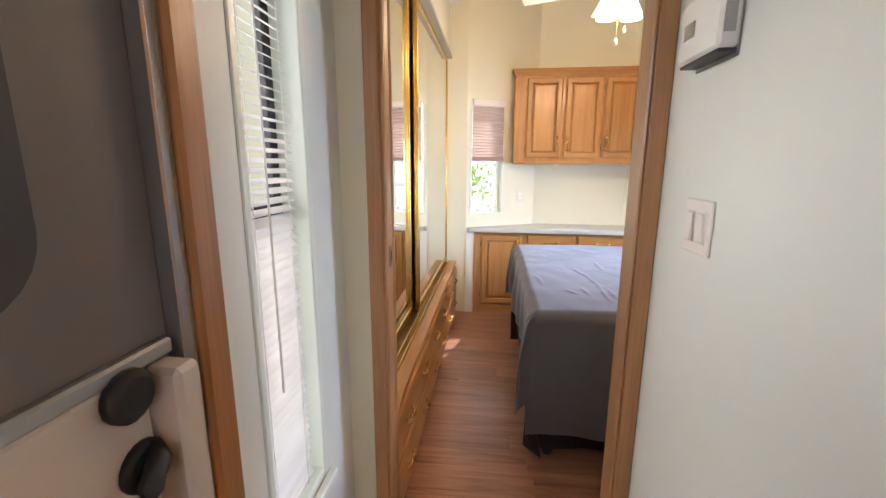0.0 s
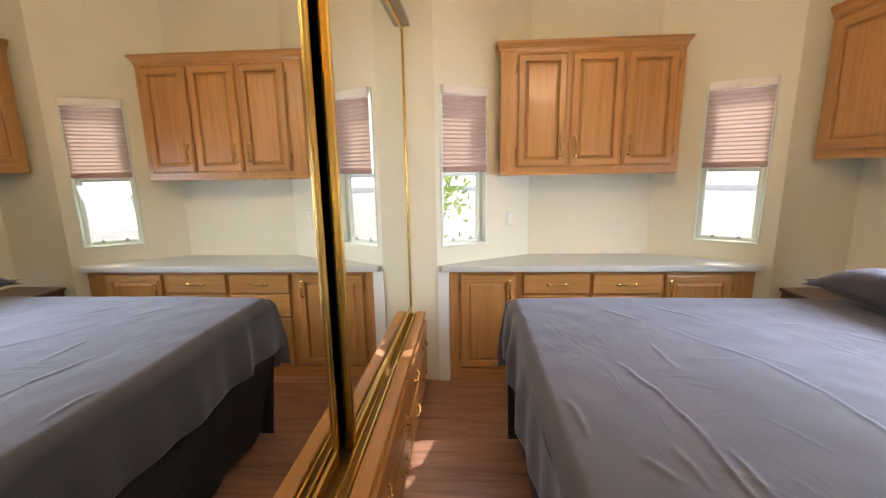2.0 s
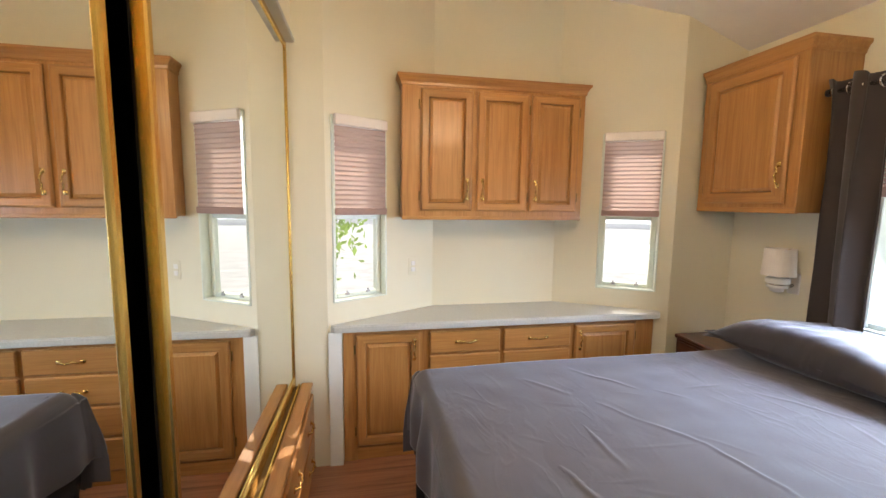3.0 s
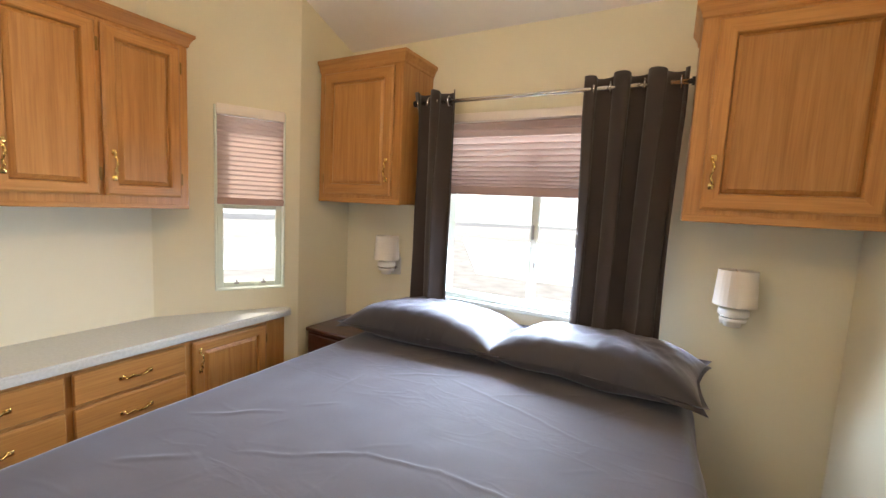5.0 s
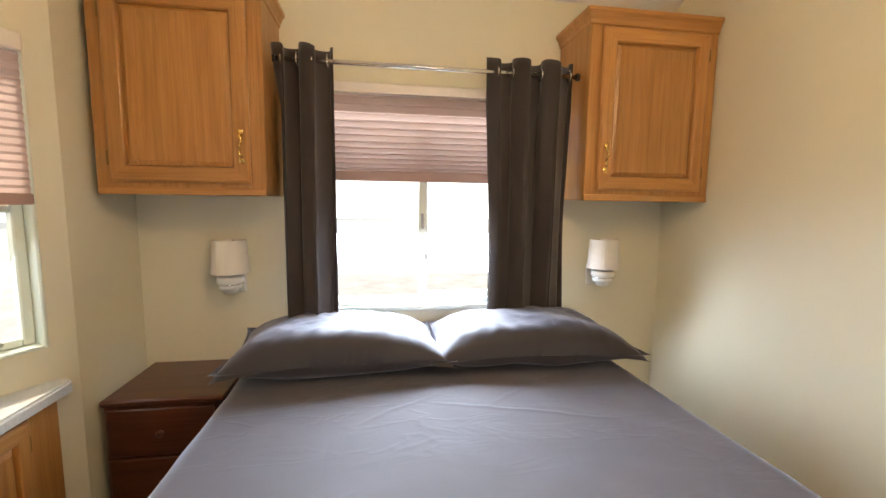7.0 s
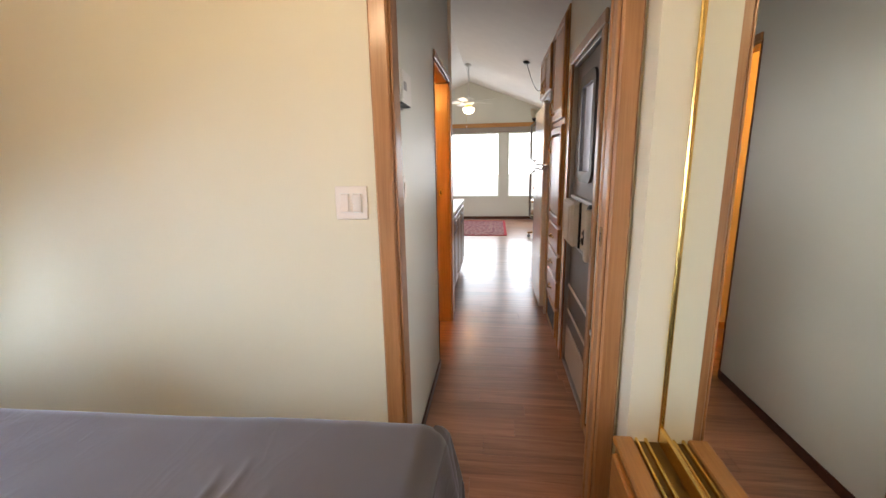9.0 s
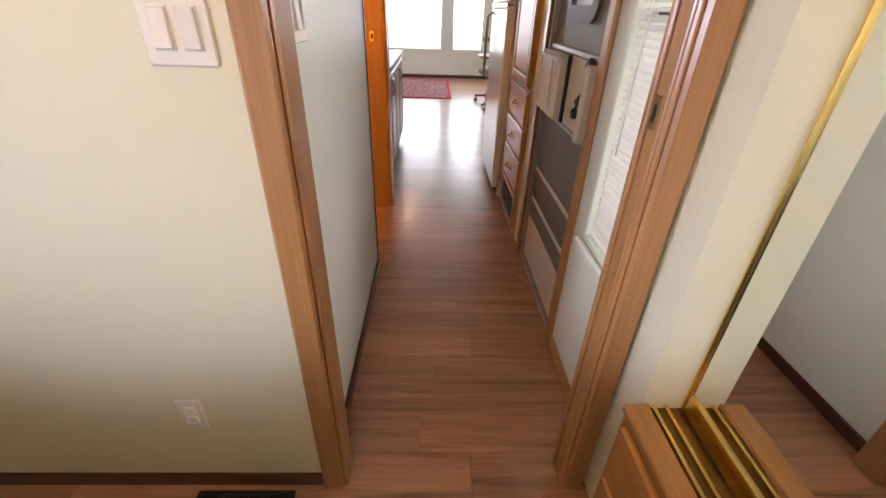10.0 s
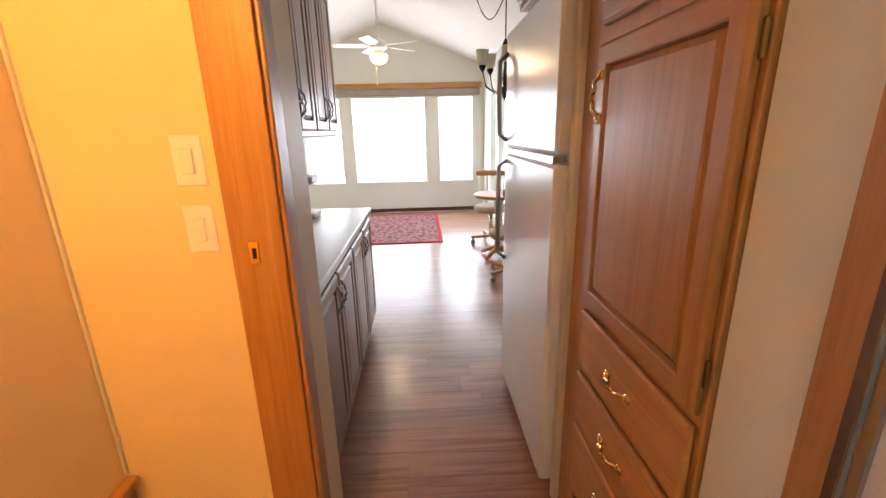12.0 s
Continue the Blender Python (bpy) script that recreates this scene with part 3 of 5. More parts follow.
def small_window(m, w, z0, z1, label, shade_to):
    """A narrow window; local x along the wall, -y into the room, y 0 at the wall's face."""
    win = thing("window_1", m, label, "window", "bay windows", "structure")
    f = bmesh.new()
    for a, b, c, d in ((-w / 2, -w / 2 + 0.012, z0, z1), (w / 2 - 0.012, w / 2, z0, z1), (-w / 2 + 0.012, w / 2 - 0.012, z0, z0 + 0.012), (-w / 2 + 0.012, w / 2 - 0.012, z1 - 0.012, z1)):
        box(f, a, b, -0.007, 0.098, c, d, 0.004)
    part("window_frame", f, window_vinyl, win)
    s = bmesh.new()
    i = w / 2 - 0.0125
    for a, b, c, d in ((-i, -i + 0.034, z0 + 0.0125, z1 - 0.0125), (i - 0.034, i, z0 + 0.0125, z1 - 0.0125), (-i + 0.034, i - 0.034, z0 + 0.0125, z0 + 0.04), (-i + 0.034, i - 0.034, shade_to - 0.04, shade_to - 0.012)):
        box(s, a, b, 0.045, 0.085, c, d, 0.005)
    part("sash", s, window_vinyl, win)
    for x in (-i * 0.42, i * 0.42):
        lt = part("latch", B(x - 0.013, x + 0.013, 0.034, 0.0448, z0 + 0.028, z0 + 0.042, bevel=0.002), pewter, win)
        part("latch_tongue", B(x - 0.004, x + 0.004, 0.030, 0.046, z0 + 0.0425, z0 + 0.054, bevel=0.001), pewter, lt)
    g = part("pane", B(-i + 0.03, i - 0.03, 0.07, 0.074, z0 + 0.036, z1 - 0.03), clear_glass, win)
    g.visible_shadow = False
    sh = thing("pleated_blind", m, "mauve pleated shade half drawn over a narrow window", "blind", "pleated blinds")
    part("head_rail", B(-w / 2 + 0.010, w / 2 - 0.010, -0.036, -0.008, z1 - 0.055, z1 + 0.004, bevel=0.005), ivory_plastic, sh)
    part("bottom_rail", B(-w / 2 + 0.012, w / 2 - 0.012, -0.028, -0.009, shade_to - 0.012, shade_to + 0.026, bevel=0.005), blind_cloth, sh)
    pleated(sh, w - 0.03, shade_to + 0.026, z1 - 0.055, -0.010, 0.026, 0.007)
    return win


def bay_pose(p, q, u):
    p, q = Vector((*p, 0)), Vector((*q, 0))
    d = (q - p).normalized()
    c = p + d * u
    return pose(c.x, c.y, 0, 0, 0, math.degrees(math.atan2(d.y, d.x)))


small_window(bay_pose(BAY[0], BAY[1], sum(LW) / 2), LW[1] - LW[0] - 0.002, 0.971, 2.019, "white vinyl bay window looking onto green leaves", 1.485)
small_window(bay_pose(BAY[2], BAY[3], sum(RW) / 2), RW[1] - RW[0] - 0.002, 0.971, 2.019, "white vinyl bay window with blown-out daylight", 1.485)

hw = thing("window_2", pose(2.40, 2.62, 0, 0, 0, -90), "white sliding window above the bed head", "window", "", "structure")
f = bmesh.new()
W = 0.598
for a, b, c, d in ((-W, -W + 0.03, 0.962, 2.068), (W - 0.03, W, 0.962, 2.068), (-W + 0.03, W - 0.03, 0.962, 0.992), (-W + 0.03, W - 0.03, 2.038, 2.068)):
    box(f, a, b, -0.008, 0.098, c, d, 0.004)
part("window_frame", f, window_vinyl, hw)
# unseen ledge added outside to keep a sun streak off the partition
part("rain_hood", B(-W, W, 0.099, 0.26, 2.05, 2.068, bevel=0.003), window_vinyl, hw)
part("window_sill", B(-W - 0.03, W + 0.03, -0.03, -0.009, 0.935, 0.962, bevel=0.004), window_vinyl, hw)
s = bmesh.new()
box(s, -0.052, -0.008, 0.03, 0.06, 0.992, 2.038, 0.003)
for a, b, c, d in ((-0.008, W - 0.03, 0.992, 1.022), (-0.008, W - 0.03, 2.01, 2.038), (W - 0.055, W - 0.03, 1.022, 2.01)):
    box(s, a, b, 0.031, 0.059, c, d, 0.003)
part("sliding_sash", s, window_vinyl, hw)
part("latch", B(-0.018, -0.004, 0.018, 0.03, 1.20, 1.228, bevel=0.002), pewter, hw)
part("latch", B(-0.042, -0.028, 0.018, 0.03, 1.36, 1.44, bevel=0.002), pewter, hw)
for a, b in ((-W + 0.028, -0.03), (0.0, W - 0.05)):
    g = part("pane", B(a, b, 0.044, 0.048, 1.0, 2.03), clear_glass, hw)
    g.visible_shadow = False
hs = thing("pleated_blind", pose(2.40, 2.62, 0, 0, 0, -90), "wide mauve pleated shade half drawn over the bed window", "blind", "pleated blinds")
part("head_rail", B(-W + 0.02, W - 0.02, -0.045, -0.012, 2.02, 2.07, bevel=0.004), ivory_plastic, hs)
part("bottom_rail", B(-W + 0.03, W - 0.03, -0.042, -0.014, 1.60, 1.65, bevel=0.006), blind_cloth, hs)
pleated(hs, 2 * W - 0.06, 1.65, 2.02, -0.012, 0.030, 0.034, stack=0.4)

# hall window with slatted blind; local x along the wall, -y into the hall
hwin = thing("window_3", pose(-0.42, 0.88, 0, 0, 0, 90), "tall narrow hall window with dark sash", "window", "", "structure")
f = bmesh.new()
for a, b, c, d in ((-0.139, -0.117, 0.612, 1.998), (0.117, 0.139, 0.612, 1.998), (-0.117, 0.117, 0.612, 0.634), (-0.117, 0.117, 1.976, 1.998)):
    box(f, a, b, -0.004, 0.098, c, d, 0.003)
part("window_frame", f, window_vinyl, hwin)
s = bmesh.new()
box(s, -0.117, 0.117, 0.06, 0.085, 1.315, 1.345, 0.003)
box(s, 0.085, 0.117, 0.062, 0.085, 0.634, 1.976, 0.003)
part("sash", s, door_frame_grey, hwin, "dark grey meeting rail")
g = part("pane", B(-0.115, 0.115, 0.072, 0.076, 0.634, 1.976), clear_glass, hwin)
g.visible_shadow = False
part("window_sill", B(-0.15, 0.15, -0.028, -0.005, 0.585, 0.612, bevel=0.004), white_trim, hwin)
vb = thing("venetian_blind", pose(-0.42, 0.88, 0, 0, 0, 90), "white slatted blind, lowered, slats tilted", "blind")
part("head_rail", B(-0.136, 0.09, 0.012, 0.04, 1.945, 1.972, bevel=0.002), white_plastic, vb)
part("bottom_rail", B(-0.136, 0.088, 0.014, 0.036, 0.637, 0.65, bevel=0.002), white_plastic, vb)
slat_bm = bmesh.new()
rows = []
for i in range(5):
    v = -0.0125 + 0.025 * i / 4
    rows.append([slat_bm.verts.new((x, v, 0.0022 * (1 - (v / 0.0125) ** 2))) for x in (-0.136, 0.086)])
for a, b in zip(rows, rows[1:]):
    slat_bm.faces.new((a[0], a[1], b[1], b[0]))
slat_mesh = bpy.data.meshes.new("slat")
slat_bm.to_mesh(slat_mesh)
slat_bm.free()
slat_mesh.materials.append(slat_white)
zs = 0.662
while zs < 1.94:
    sl = new("slat", slat_mesh)
    sl.parent = vb
    sl.matrix_basis = pose(0, 0.025, zs, 24 if zs > 1.33 else 42, 0, 0)
    zs += 0.0205
for x in (-0.09, 0.05):
    part("ladder_cord", tube(bmesh.new(), [(x, 0.011, 0.64), (x, 0.011, 1.95)], 0.001, 5), white_plastic, vb)
part("tilt_wand", tube(bmesh.new(), [(-0.045, 0.004, 0.95), (-0.045, 0.006, 1.94)], 0.0028, 6), white_plastic, vb)

# ---- entry door ----
ENTRY = pose(-0.42, 0.215, 0, 0, 0, 90)  # local x along +y, -y into the hall
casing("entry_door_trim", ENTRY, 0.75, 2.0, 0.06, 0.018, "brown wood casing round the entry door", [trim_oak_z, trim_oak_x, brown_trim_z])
ed = thing("entry_door", ENTRY @ pose(0, 0, 0.02), "closed grey trailer door with a window and storage pocket", "door")
lf = bmesh.new()
lo_ = [[lf.verts.new((x, y, z)) for x, z in q] for y in (0.022, 0.06) for q in (((-0.352, 0.0), (0.352, 0.0), (0.352, 1.955), (-0.352, 1.955)), ((-0.135, 1.33), (0.14, 1.33), (0.14, 1.80), (-0.135, 1.80)))]
for i in range(4):
    j = (i + 1) % 4
    lf.faces.new((lo_[0][i], lo_[0][j], lo_[1][j], lo_[1][i]))
    lf.faces.new((lo_[2][j], lo_[2][i], lo_[3][i], lo_[3][j]))
    lf.faces.new((lo_[0][j], lo_[0][i], lo_[2][i], lo_[2][j]))
    lf.faces.new((lo_[1][i], lo_[1][j], lo_[3][j], lo_[3][i]))
bmesh.ops.recalc_face_normals(lf, faces=lf.faces)
part("leaf", lf, door_grey, ed)
fr = bmesh.new()
for a, b, c, d in ((-0.372, -0.353, 0.0, 1.975), (0.353, 0.372, 0.0, 1.975), (-0.353, 0.353, 1.956, 1.975)):
    box(fr, a, b, -0.004, 0.07, c, d, 0.003)
part("door_frame", fr, pewter, ed, "dull aluminium door frame")


def rounded_ring(bm, x0, x1, z0, z1, r, wd, y0, y1, n=6):
    def outline(o):
        pts = []
        for cx_, cz_, a0 in ((x1 - r, z1 - r, 0), (x0 + r, z1 - r, 90), (x0 + r, z0 + r, 180), (x1 - r, z0 + r, 270)):
            for i in range(n + 1):
                a = radians(a0 + 90 * i / n)
                pts.append((cx_ + (r - o) * math.cos(a), cz_ + (r - o) * math.sin(a)))
        return pts
    oo, ii = outline(0), outline(wd)
    k = len(oo)
    vo = [[bm.verts.new((x, y, z)) for x, z in pts] for pts in (oo, ii) for y in (y0, y1)]
    for i in range(k):
        j = (i + 1) % k
        bm.faces.new((vo[0][i], vo[0][j], vo[2][j], vo[2][i]))
        bm.faces.new((vo[0][i], vo[1][i], vo[1][j], vo[0][j]))
        bm.faces.new((vo[2][i], vo[2][j], vo[3][j], vo[3][i]))
        bm.faces.new((vo[1][i], vo[3][i], vo[3][j], vo[1][j]))
    bmesh.ops.recalc_face_normals(bm, faces=bm.faces)
    return bm


part("window_surround", rounded_ring(bmesh.new(), -0.195, 0.20, 1.27, 1.86, 0.08, 0.06, 0.008, 0.024), door_frame_grey, ed, "dark rounded window surround")
part("pane", B(-0.133, 0.138, 0.030, 0.035, 1.332, 1.798), obscure_glass, ed, "frosted pane").visible_shadow = False
part("rail", B(-0.345, 0.345, 0.006, 0.024, 1.155, 1.178, bevel=0.004), pewter, ed, "dull metal cross rail")
part("pocket_frame", B(-0.345, 0.345, 0.008, 0.024, 0.862, 0.88, bevel=0.004), pewter, ed)
part("pocket_panel", B(0.0, 0.299, 0.010, 0.0225, 0.881, 1.153, bevel=0.004), door_beige, ed, "beige recessed latch panel")
part("pocket_box", B(-0.335, -0.028, -0.042, 0.0225, 0.885, 1.153, bevel=0.016), door_beige, ed, "projecting beige storage pocket")
for x in (-0.30, -0.10):
    part("pocket_rib", B(x - 0.01, x + 0.01, -0.047, -0.0415, 0.915, 1.125, bevel=0.003), door_beige, ed)
part("latch_post", B(0.30, 0.345, -0.034, 0.0224, 0.881, 1.15, bevel=0.008), door_beige, ed, "pale upright beside the latch")
# solid black strip painting the shade between pocket box and latch panel
part("pocket_gap", B(-0.0275, -0.0005, 0.002, 0.0224, 0.882, 1.15), black, ed)
lh = bmesh.new()
tube(lh, [(0.285, 0.004, 1.045), (0.275, -0.014, 1.04), (0.25, -0.02, 1.015), (0.23, -0.02, 0.98), (0.225, -0.014, 0.955)], 0.015, 8)
part("latch_lever", lh, black_plastic, ed, "black latch lever", smooth=True)
part("latch_rose", lathe(bmesh.new(), [(0.034, 0.0), (0.034, 0.007), (0.026, 0.012)], 18), black_plastic, ed).matrix_basis = pose(0.272, 0.0098, 1.03, 90, 0, 0)
lk = lathe(bmesh.new(), [(0.034, 0.0), (0.034, 0.012), (0.024, 0.02)], 16)
lko = part("lock_knob", lk, black_plastic, ed)
lko.matrix_basis = pose(0.262, 0.008, 1.135, 90, 0, 0)
for z in (0.545, 0.37):
    part("trim_strip", B(-0.345, 0.345, 0.014, 0.0225, z, z + 0.022, bevel=0.003), door_beige, ed, "pale horizontal trim strip")
part("kick_plate", B(-0.345, 0.345, 0.012, 0.0225, 0.02, 0.27, bevel=0.004), door_beige, ed, "beige kick plate")
tagged(structure("door_sill", B(-0.52, -0.421, -0.15, 0.58, -0.02, 0.018, bevel=0.003), pewter, "metal sill under the entry door", "sill"))

# ---- bedroom: closet ----
CL = pose(-0.34, 1.405, 0, 0, 0, 90)  # local x along +y, -y towards the room
LEN = 3.995 - 1.405
cb = thing("closet_drawer_base", CL, "long oak drawer base under the mirrored closet doors", "drawer unit")
b = bmesh.new()
box(b, 0.0, LEN, 0.0, 0.30, 0.05, 0.50, 0.003, 1)
box(b, 0.0, LEN, 0.03, 0.30, 0.0, 0.05, 0, 1)
part("body", b, [oak_z, oak_x], cb)
part("top_rail", B(-0.0, LEN, -0.012, 0.05, 0.5002, 0.523, bevel=0.005), oak_x, cb)
part("back_rail", B(0.0, LEN, 0.225, 0.30, 0.5002, 0.523, bevel=0.003), oak_x, cb)
for y in (0.058, 0.088, 0.168):
    part("track", B(0.0, LEN, y, y + 0.009, 0.5002, 0.519, bevel=0.002), gold_frame, cb, "gold door track")
part("track_bed", B(0.0, LEN, 0.052, 0.222, 0.5001, 0.504), antique_brass, cb)
for i in range(3):
    a = 0.03 + i * (LEN - 0.06) / 3
    e = a + (LEN - 0.06) / 3 - 0.02
    for z0, z1 in ((0.29, 0.48), (0.07, 0.275)):
        drawer(cb, a, e, z0, z1, 0.0, 2 if e - a > 0.7 else 1)


def mirror_panel(x0, x1, y, z0, z1, label, first=0.024, turn=0.0, last=0.024):
    mp = thing("mirror_door", CL @ pose(x0, y, 0, 0, 0, turn) @ pose(-x0, -y, 0), label, "mirror door", "closet mirror doors")
    fr_ = last
    for a, e, c, d in ((x0, x0 + first, z0, z1), (x1 - fr_, x1, z0, z1)):
        part("stile", B(a, e, y - 0.012, y + 0.018, c, d, bevel=0.004), gold_frame, mp)
    part("bottom_rail", B(x0 + first, x1 - fr_, y - 0.011, y + 0.017, z0, z0 + 0.06, bevel=0.004), gold_frame, mp)
    part("top_rail", B(x0 + first, x1 - fr_, y - 0.011, y + 0.017, z1 - 0.03, z1, bevel=0.004), gold_frame, mp)
    part("mirror", B(x0 + first - 0.002, x1 - fr_ + 0.002, y - 0.004, y + 0.004, z0 + 0.058, z1 - 0.028), mirror_glass, mp)
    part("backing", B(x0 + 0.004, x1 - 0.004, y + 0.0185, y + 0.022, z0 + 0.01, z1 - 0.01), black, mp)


mirror_panel(0.002, 1.085, 0.140, 0.51, 2.36, "tall mirrored sliding closet door in a gold frame, rear track", 0.012)
mirror_panel(1.142, LEN - 0.012, 0.104, 0.51, 2.36, "tall mirrored sliding closet door in a gold frame, front track", turn=-0.5, last=0.013)
ct = bmesh.new()
box(ct, 0.0, LEN, 0.04, 0.30, 2.362, 2.385, 0.003)
ob = trim("closet_head_track", ct, "dark metal head track of the closet doors", pewter)
ob.matrix_basis = CL
cs = bmesh.new()
box(cs, LEN - 0.011, LEN, 0.085, 0.12, 0.5235, 2.36, 0.003)
ob = trim("closet_side_channel", cs, "gold side channel of the closet doors", gold_frame)
ob.matrix_basis = CL
wall_run("wall_closet_bulkhead", (-0.40, 4.00), (-0.40, 1.29), 0.3, [(0.0, 2.71, 0.0, 2.386)], paint, "cream wall above the mirrored closet")
structure("wall_closet_side", B(-0.66, -0.374, 1.2905, 1.4045, 0.0, 2.386), paint, "narrow cream return beside the closet")
# black sheet painting the unlit depth seen between the mirror doors
structure("wall_closet_inside", B(-0.72, -0.70, 1.2905, 4.00, 0.0, 2.386), black, "black sheet painted for the shade inside the closet")

# ---- bedroom: bay cabinets and counter ----
bc = thing("base_cabinet", pose(-0.16, 4.03, -0.022), "long oak base cabinet with doors and drawers", "cabinet")
L = 2.025

b = bmesh.new()
box(b, 0, L, 0.0, 0.02, 0.10, 0.828, 0.002)
box(b, 0.02, L - 0.02, 0.035, 0.05, 0.023, 0.10, 0, 1)
part("face_frame", b, [oak_z, oak_x], bc)
b = bmesh.new()
pts = [(0.09, 0.0205), (0.6, 0.325), (1.44, 0.325), (1.98, 0.0205)]
va = [b.verts.new((x, y, 0.03)) for x, y in pts]
vb_ = [b.verts.new((x, y, 0.826)) for x, y in pts]
for i in range(4):
    b.faces.new((va[i], va[(i + 1) % 4], vb_[(i + 1) % 4], vb_[i]))
b.faces.new(va[::-1]), b.faces.new(vb_)
part("carcass", b, oak_z, bc)
for x0, x1 in ((-0.0, 0.075), (L - 0.135, L)):
    part("end_stile", B(x0, x1, -0.006, -0.0002, 0.02, 0.828, bevel=0.002), oak_z, bc)
panel_door(bc, 0.045 + 0.03, 0.45, 0.115, 0.80, 0.0 - 0.0005, (0.415, 0.70), 0.066)
panel_door(bc, 1.455, L - 0.14, 0.115, 0.80, 0.0 - 0.0005, (1.487, 0.70), L - 0.132)
for a, e in ((0.51, 0.95), (0.975, 1.42)):
    for z0, z1 in ((0.665, 0.80), (0.49, 0.65), (0.31, 0.475), (0.115, 0.295)):
        drawer(bc, a, e, z0, z1, -0.0005)
part("toe_board", B(0.0, L, -0.003, 0.0, 0.023, 0.098, bevel=0.001), oak_x, bc)
ctp = thing("bedroom_counter", pose(0, 0, 0.808), "pale speckled laminate counter that fills the bay", "counter")
b = bmesh.new()
out = [(-0.205, 3.975), (1.87, 3.975), (1.89, 3.995), (1.89, 4.031), (1.297, 4.377), (0.424, 4.377), (-0.222, 4.007), (-0.225, 3.995)]
va = [b.verts.new((x, y, 0.0)) for x, y in out]
vt = [b.verts.new((x, y, 0.04)) for x, y in out]
b.faces.new(va[::-1]), b.faces.new(vt)
for i in range(len(out)):
    b.faces.new((va[i], va[(i + 1) % len(out)], vt[(i + 1) % len(out)], vt[i]))
bmesh.ops.bevel(b, geom=[e for e in b.edges if all(abs(v.co.z - 0.04) < 1e-4 and v.co.y < 3.998 for v in e.verts)], offset=0.006, segments=2, affect="EDGES")
part("top", b, laminate, ctp)
structure("wall_bay_pier", B(-0.239, -0.165, 3.99, 4.029, 0.0, 0.806), white_trim, "white filler strip beside the base cabinet")

uc = thing("wall_cabinet", pose(0.19, 4.125, 0.005), "oak wall cabinet with three raised-panel doors", "cabinet")
LU = 1.16
b = bmesh.new()
box(b, 0, LU, 0.0, 0.253, 1.45, 2.255, 0.003)
part("body", b, [oak_z, oak_x], uc)
part("bottom_rail", B(0.0, LU, -0.003, 0.02, 1.44, 1.462, bevel=0.003), oak_x, uc)
for a, e, h in ((0.11, 0.425, 0.392), (0.455, 0.78, 0.487), (0.80, 1.115, 0.832)):
    panel_door(uc, a, e, 1.495, 2.205, -0.0006, (h, 1.625), a - 0.008 if h > (a + e) / 2 else e + 0.008, stile=0.052)
crown(uc, 0.0, LU, 0.0, 0.25, 2.222, 0.062)
part("puck_light", lathe(bmesh.new(), [(0.028, 0.0), (0.03, 0.008), (0.03, 0.0099)], 16, (0.4, 0.12, 1.43)), white_plastic, uc)

part("edge_band", B(-0.200, 1.855, 3.9705, 3.9746, 0.002, 0.033, bevel=0.0015), laminate, ctp)

# ---- bedroom: bed wall ----


def bed_cabinet(y_max, wd, handle_right, group):
    c = thing("wall_cabinet", pose(2.075, y_max, 0, 0, 0, -90), "oak single-door wall cabinet beside the bed window", "cabinet", group)
    part("body", B(0, wd, 0.0, 0.322, 1.519, 2.325, bevel=0.003), oak_z, c)
    part("bottom_rail", B(0.0, wd, -0.003, 0.02, 1.515, 1.545, bevel=0.003), oak_x, c)
    hx = wd - 0.055 - 0.03 if handle_right else 0.055 + 0.03
    panel_door(c, 0.055, wd - 0.055, 1.565, 2.288, -0.0006, (hx, 1.71), 0.047 if handle_right else wd - 0.047, stile=0.065)
    crown(c, 0.0, wd, 0.0, 0.32, 2.30, 0.065, ends=(not handle_right, handle_right))


bed_cabinet(3.965, 0.625, True, "bedside cabinets")
bed_cabinet(1.938, 0.644, False, "bedside cabinets")


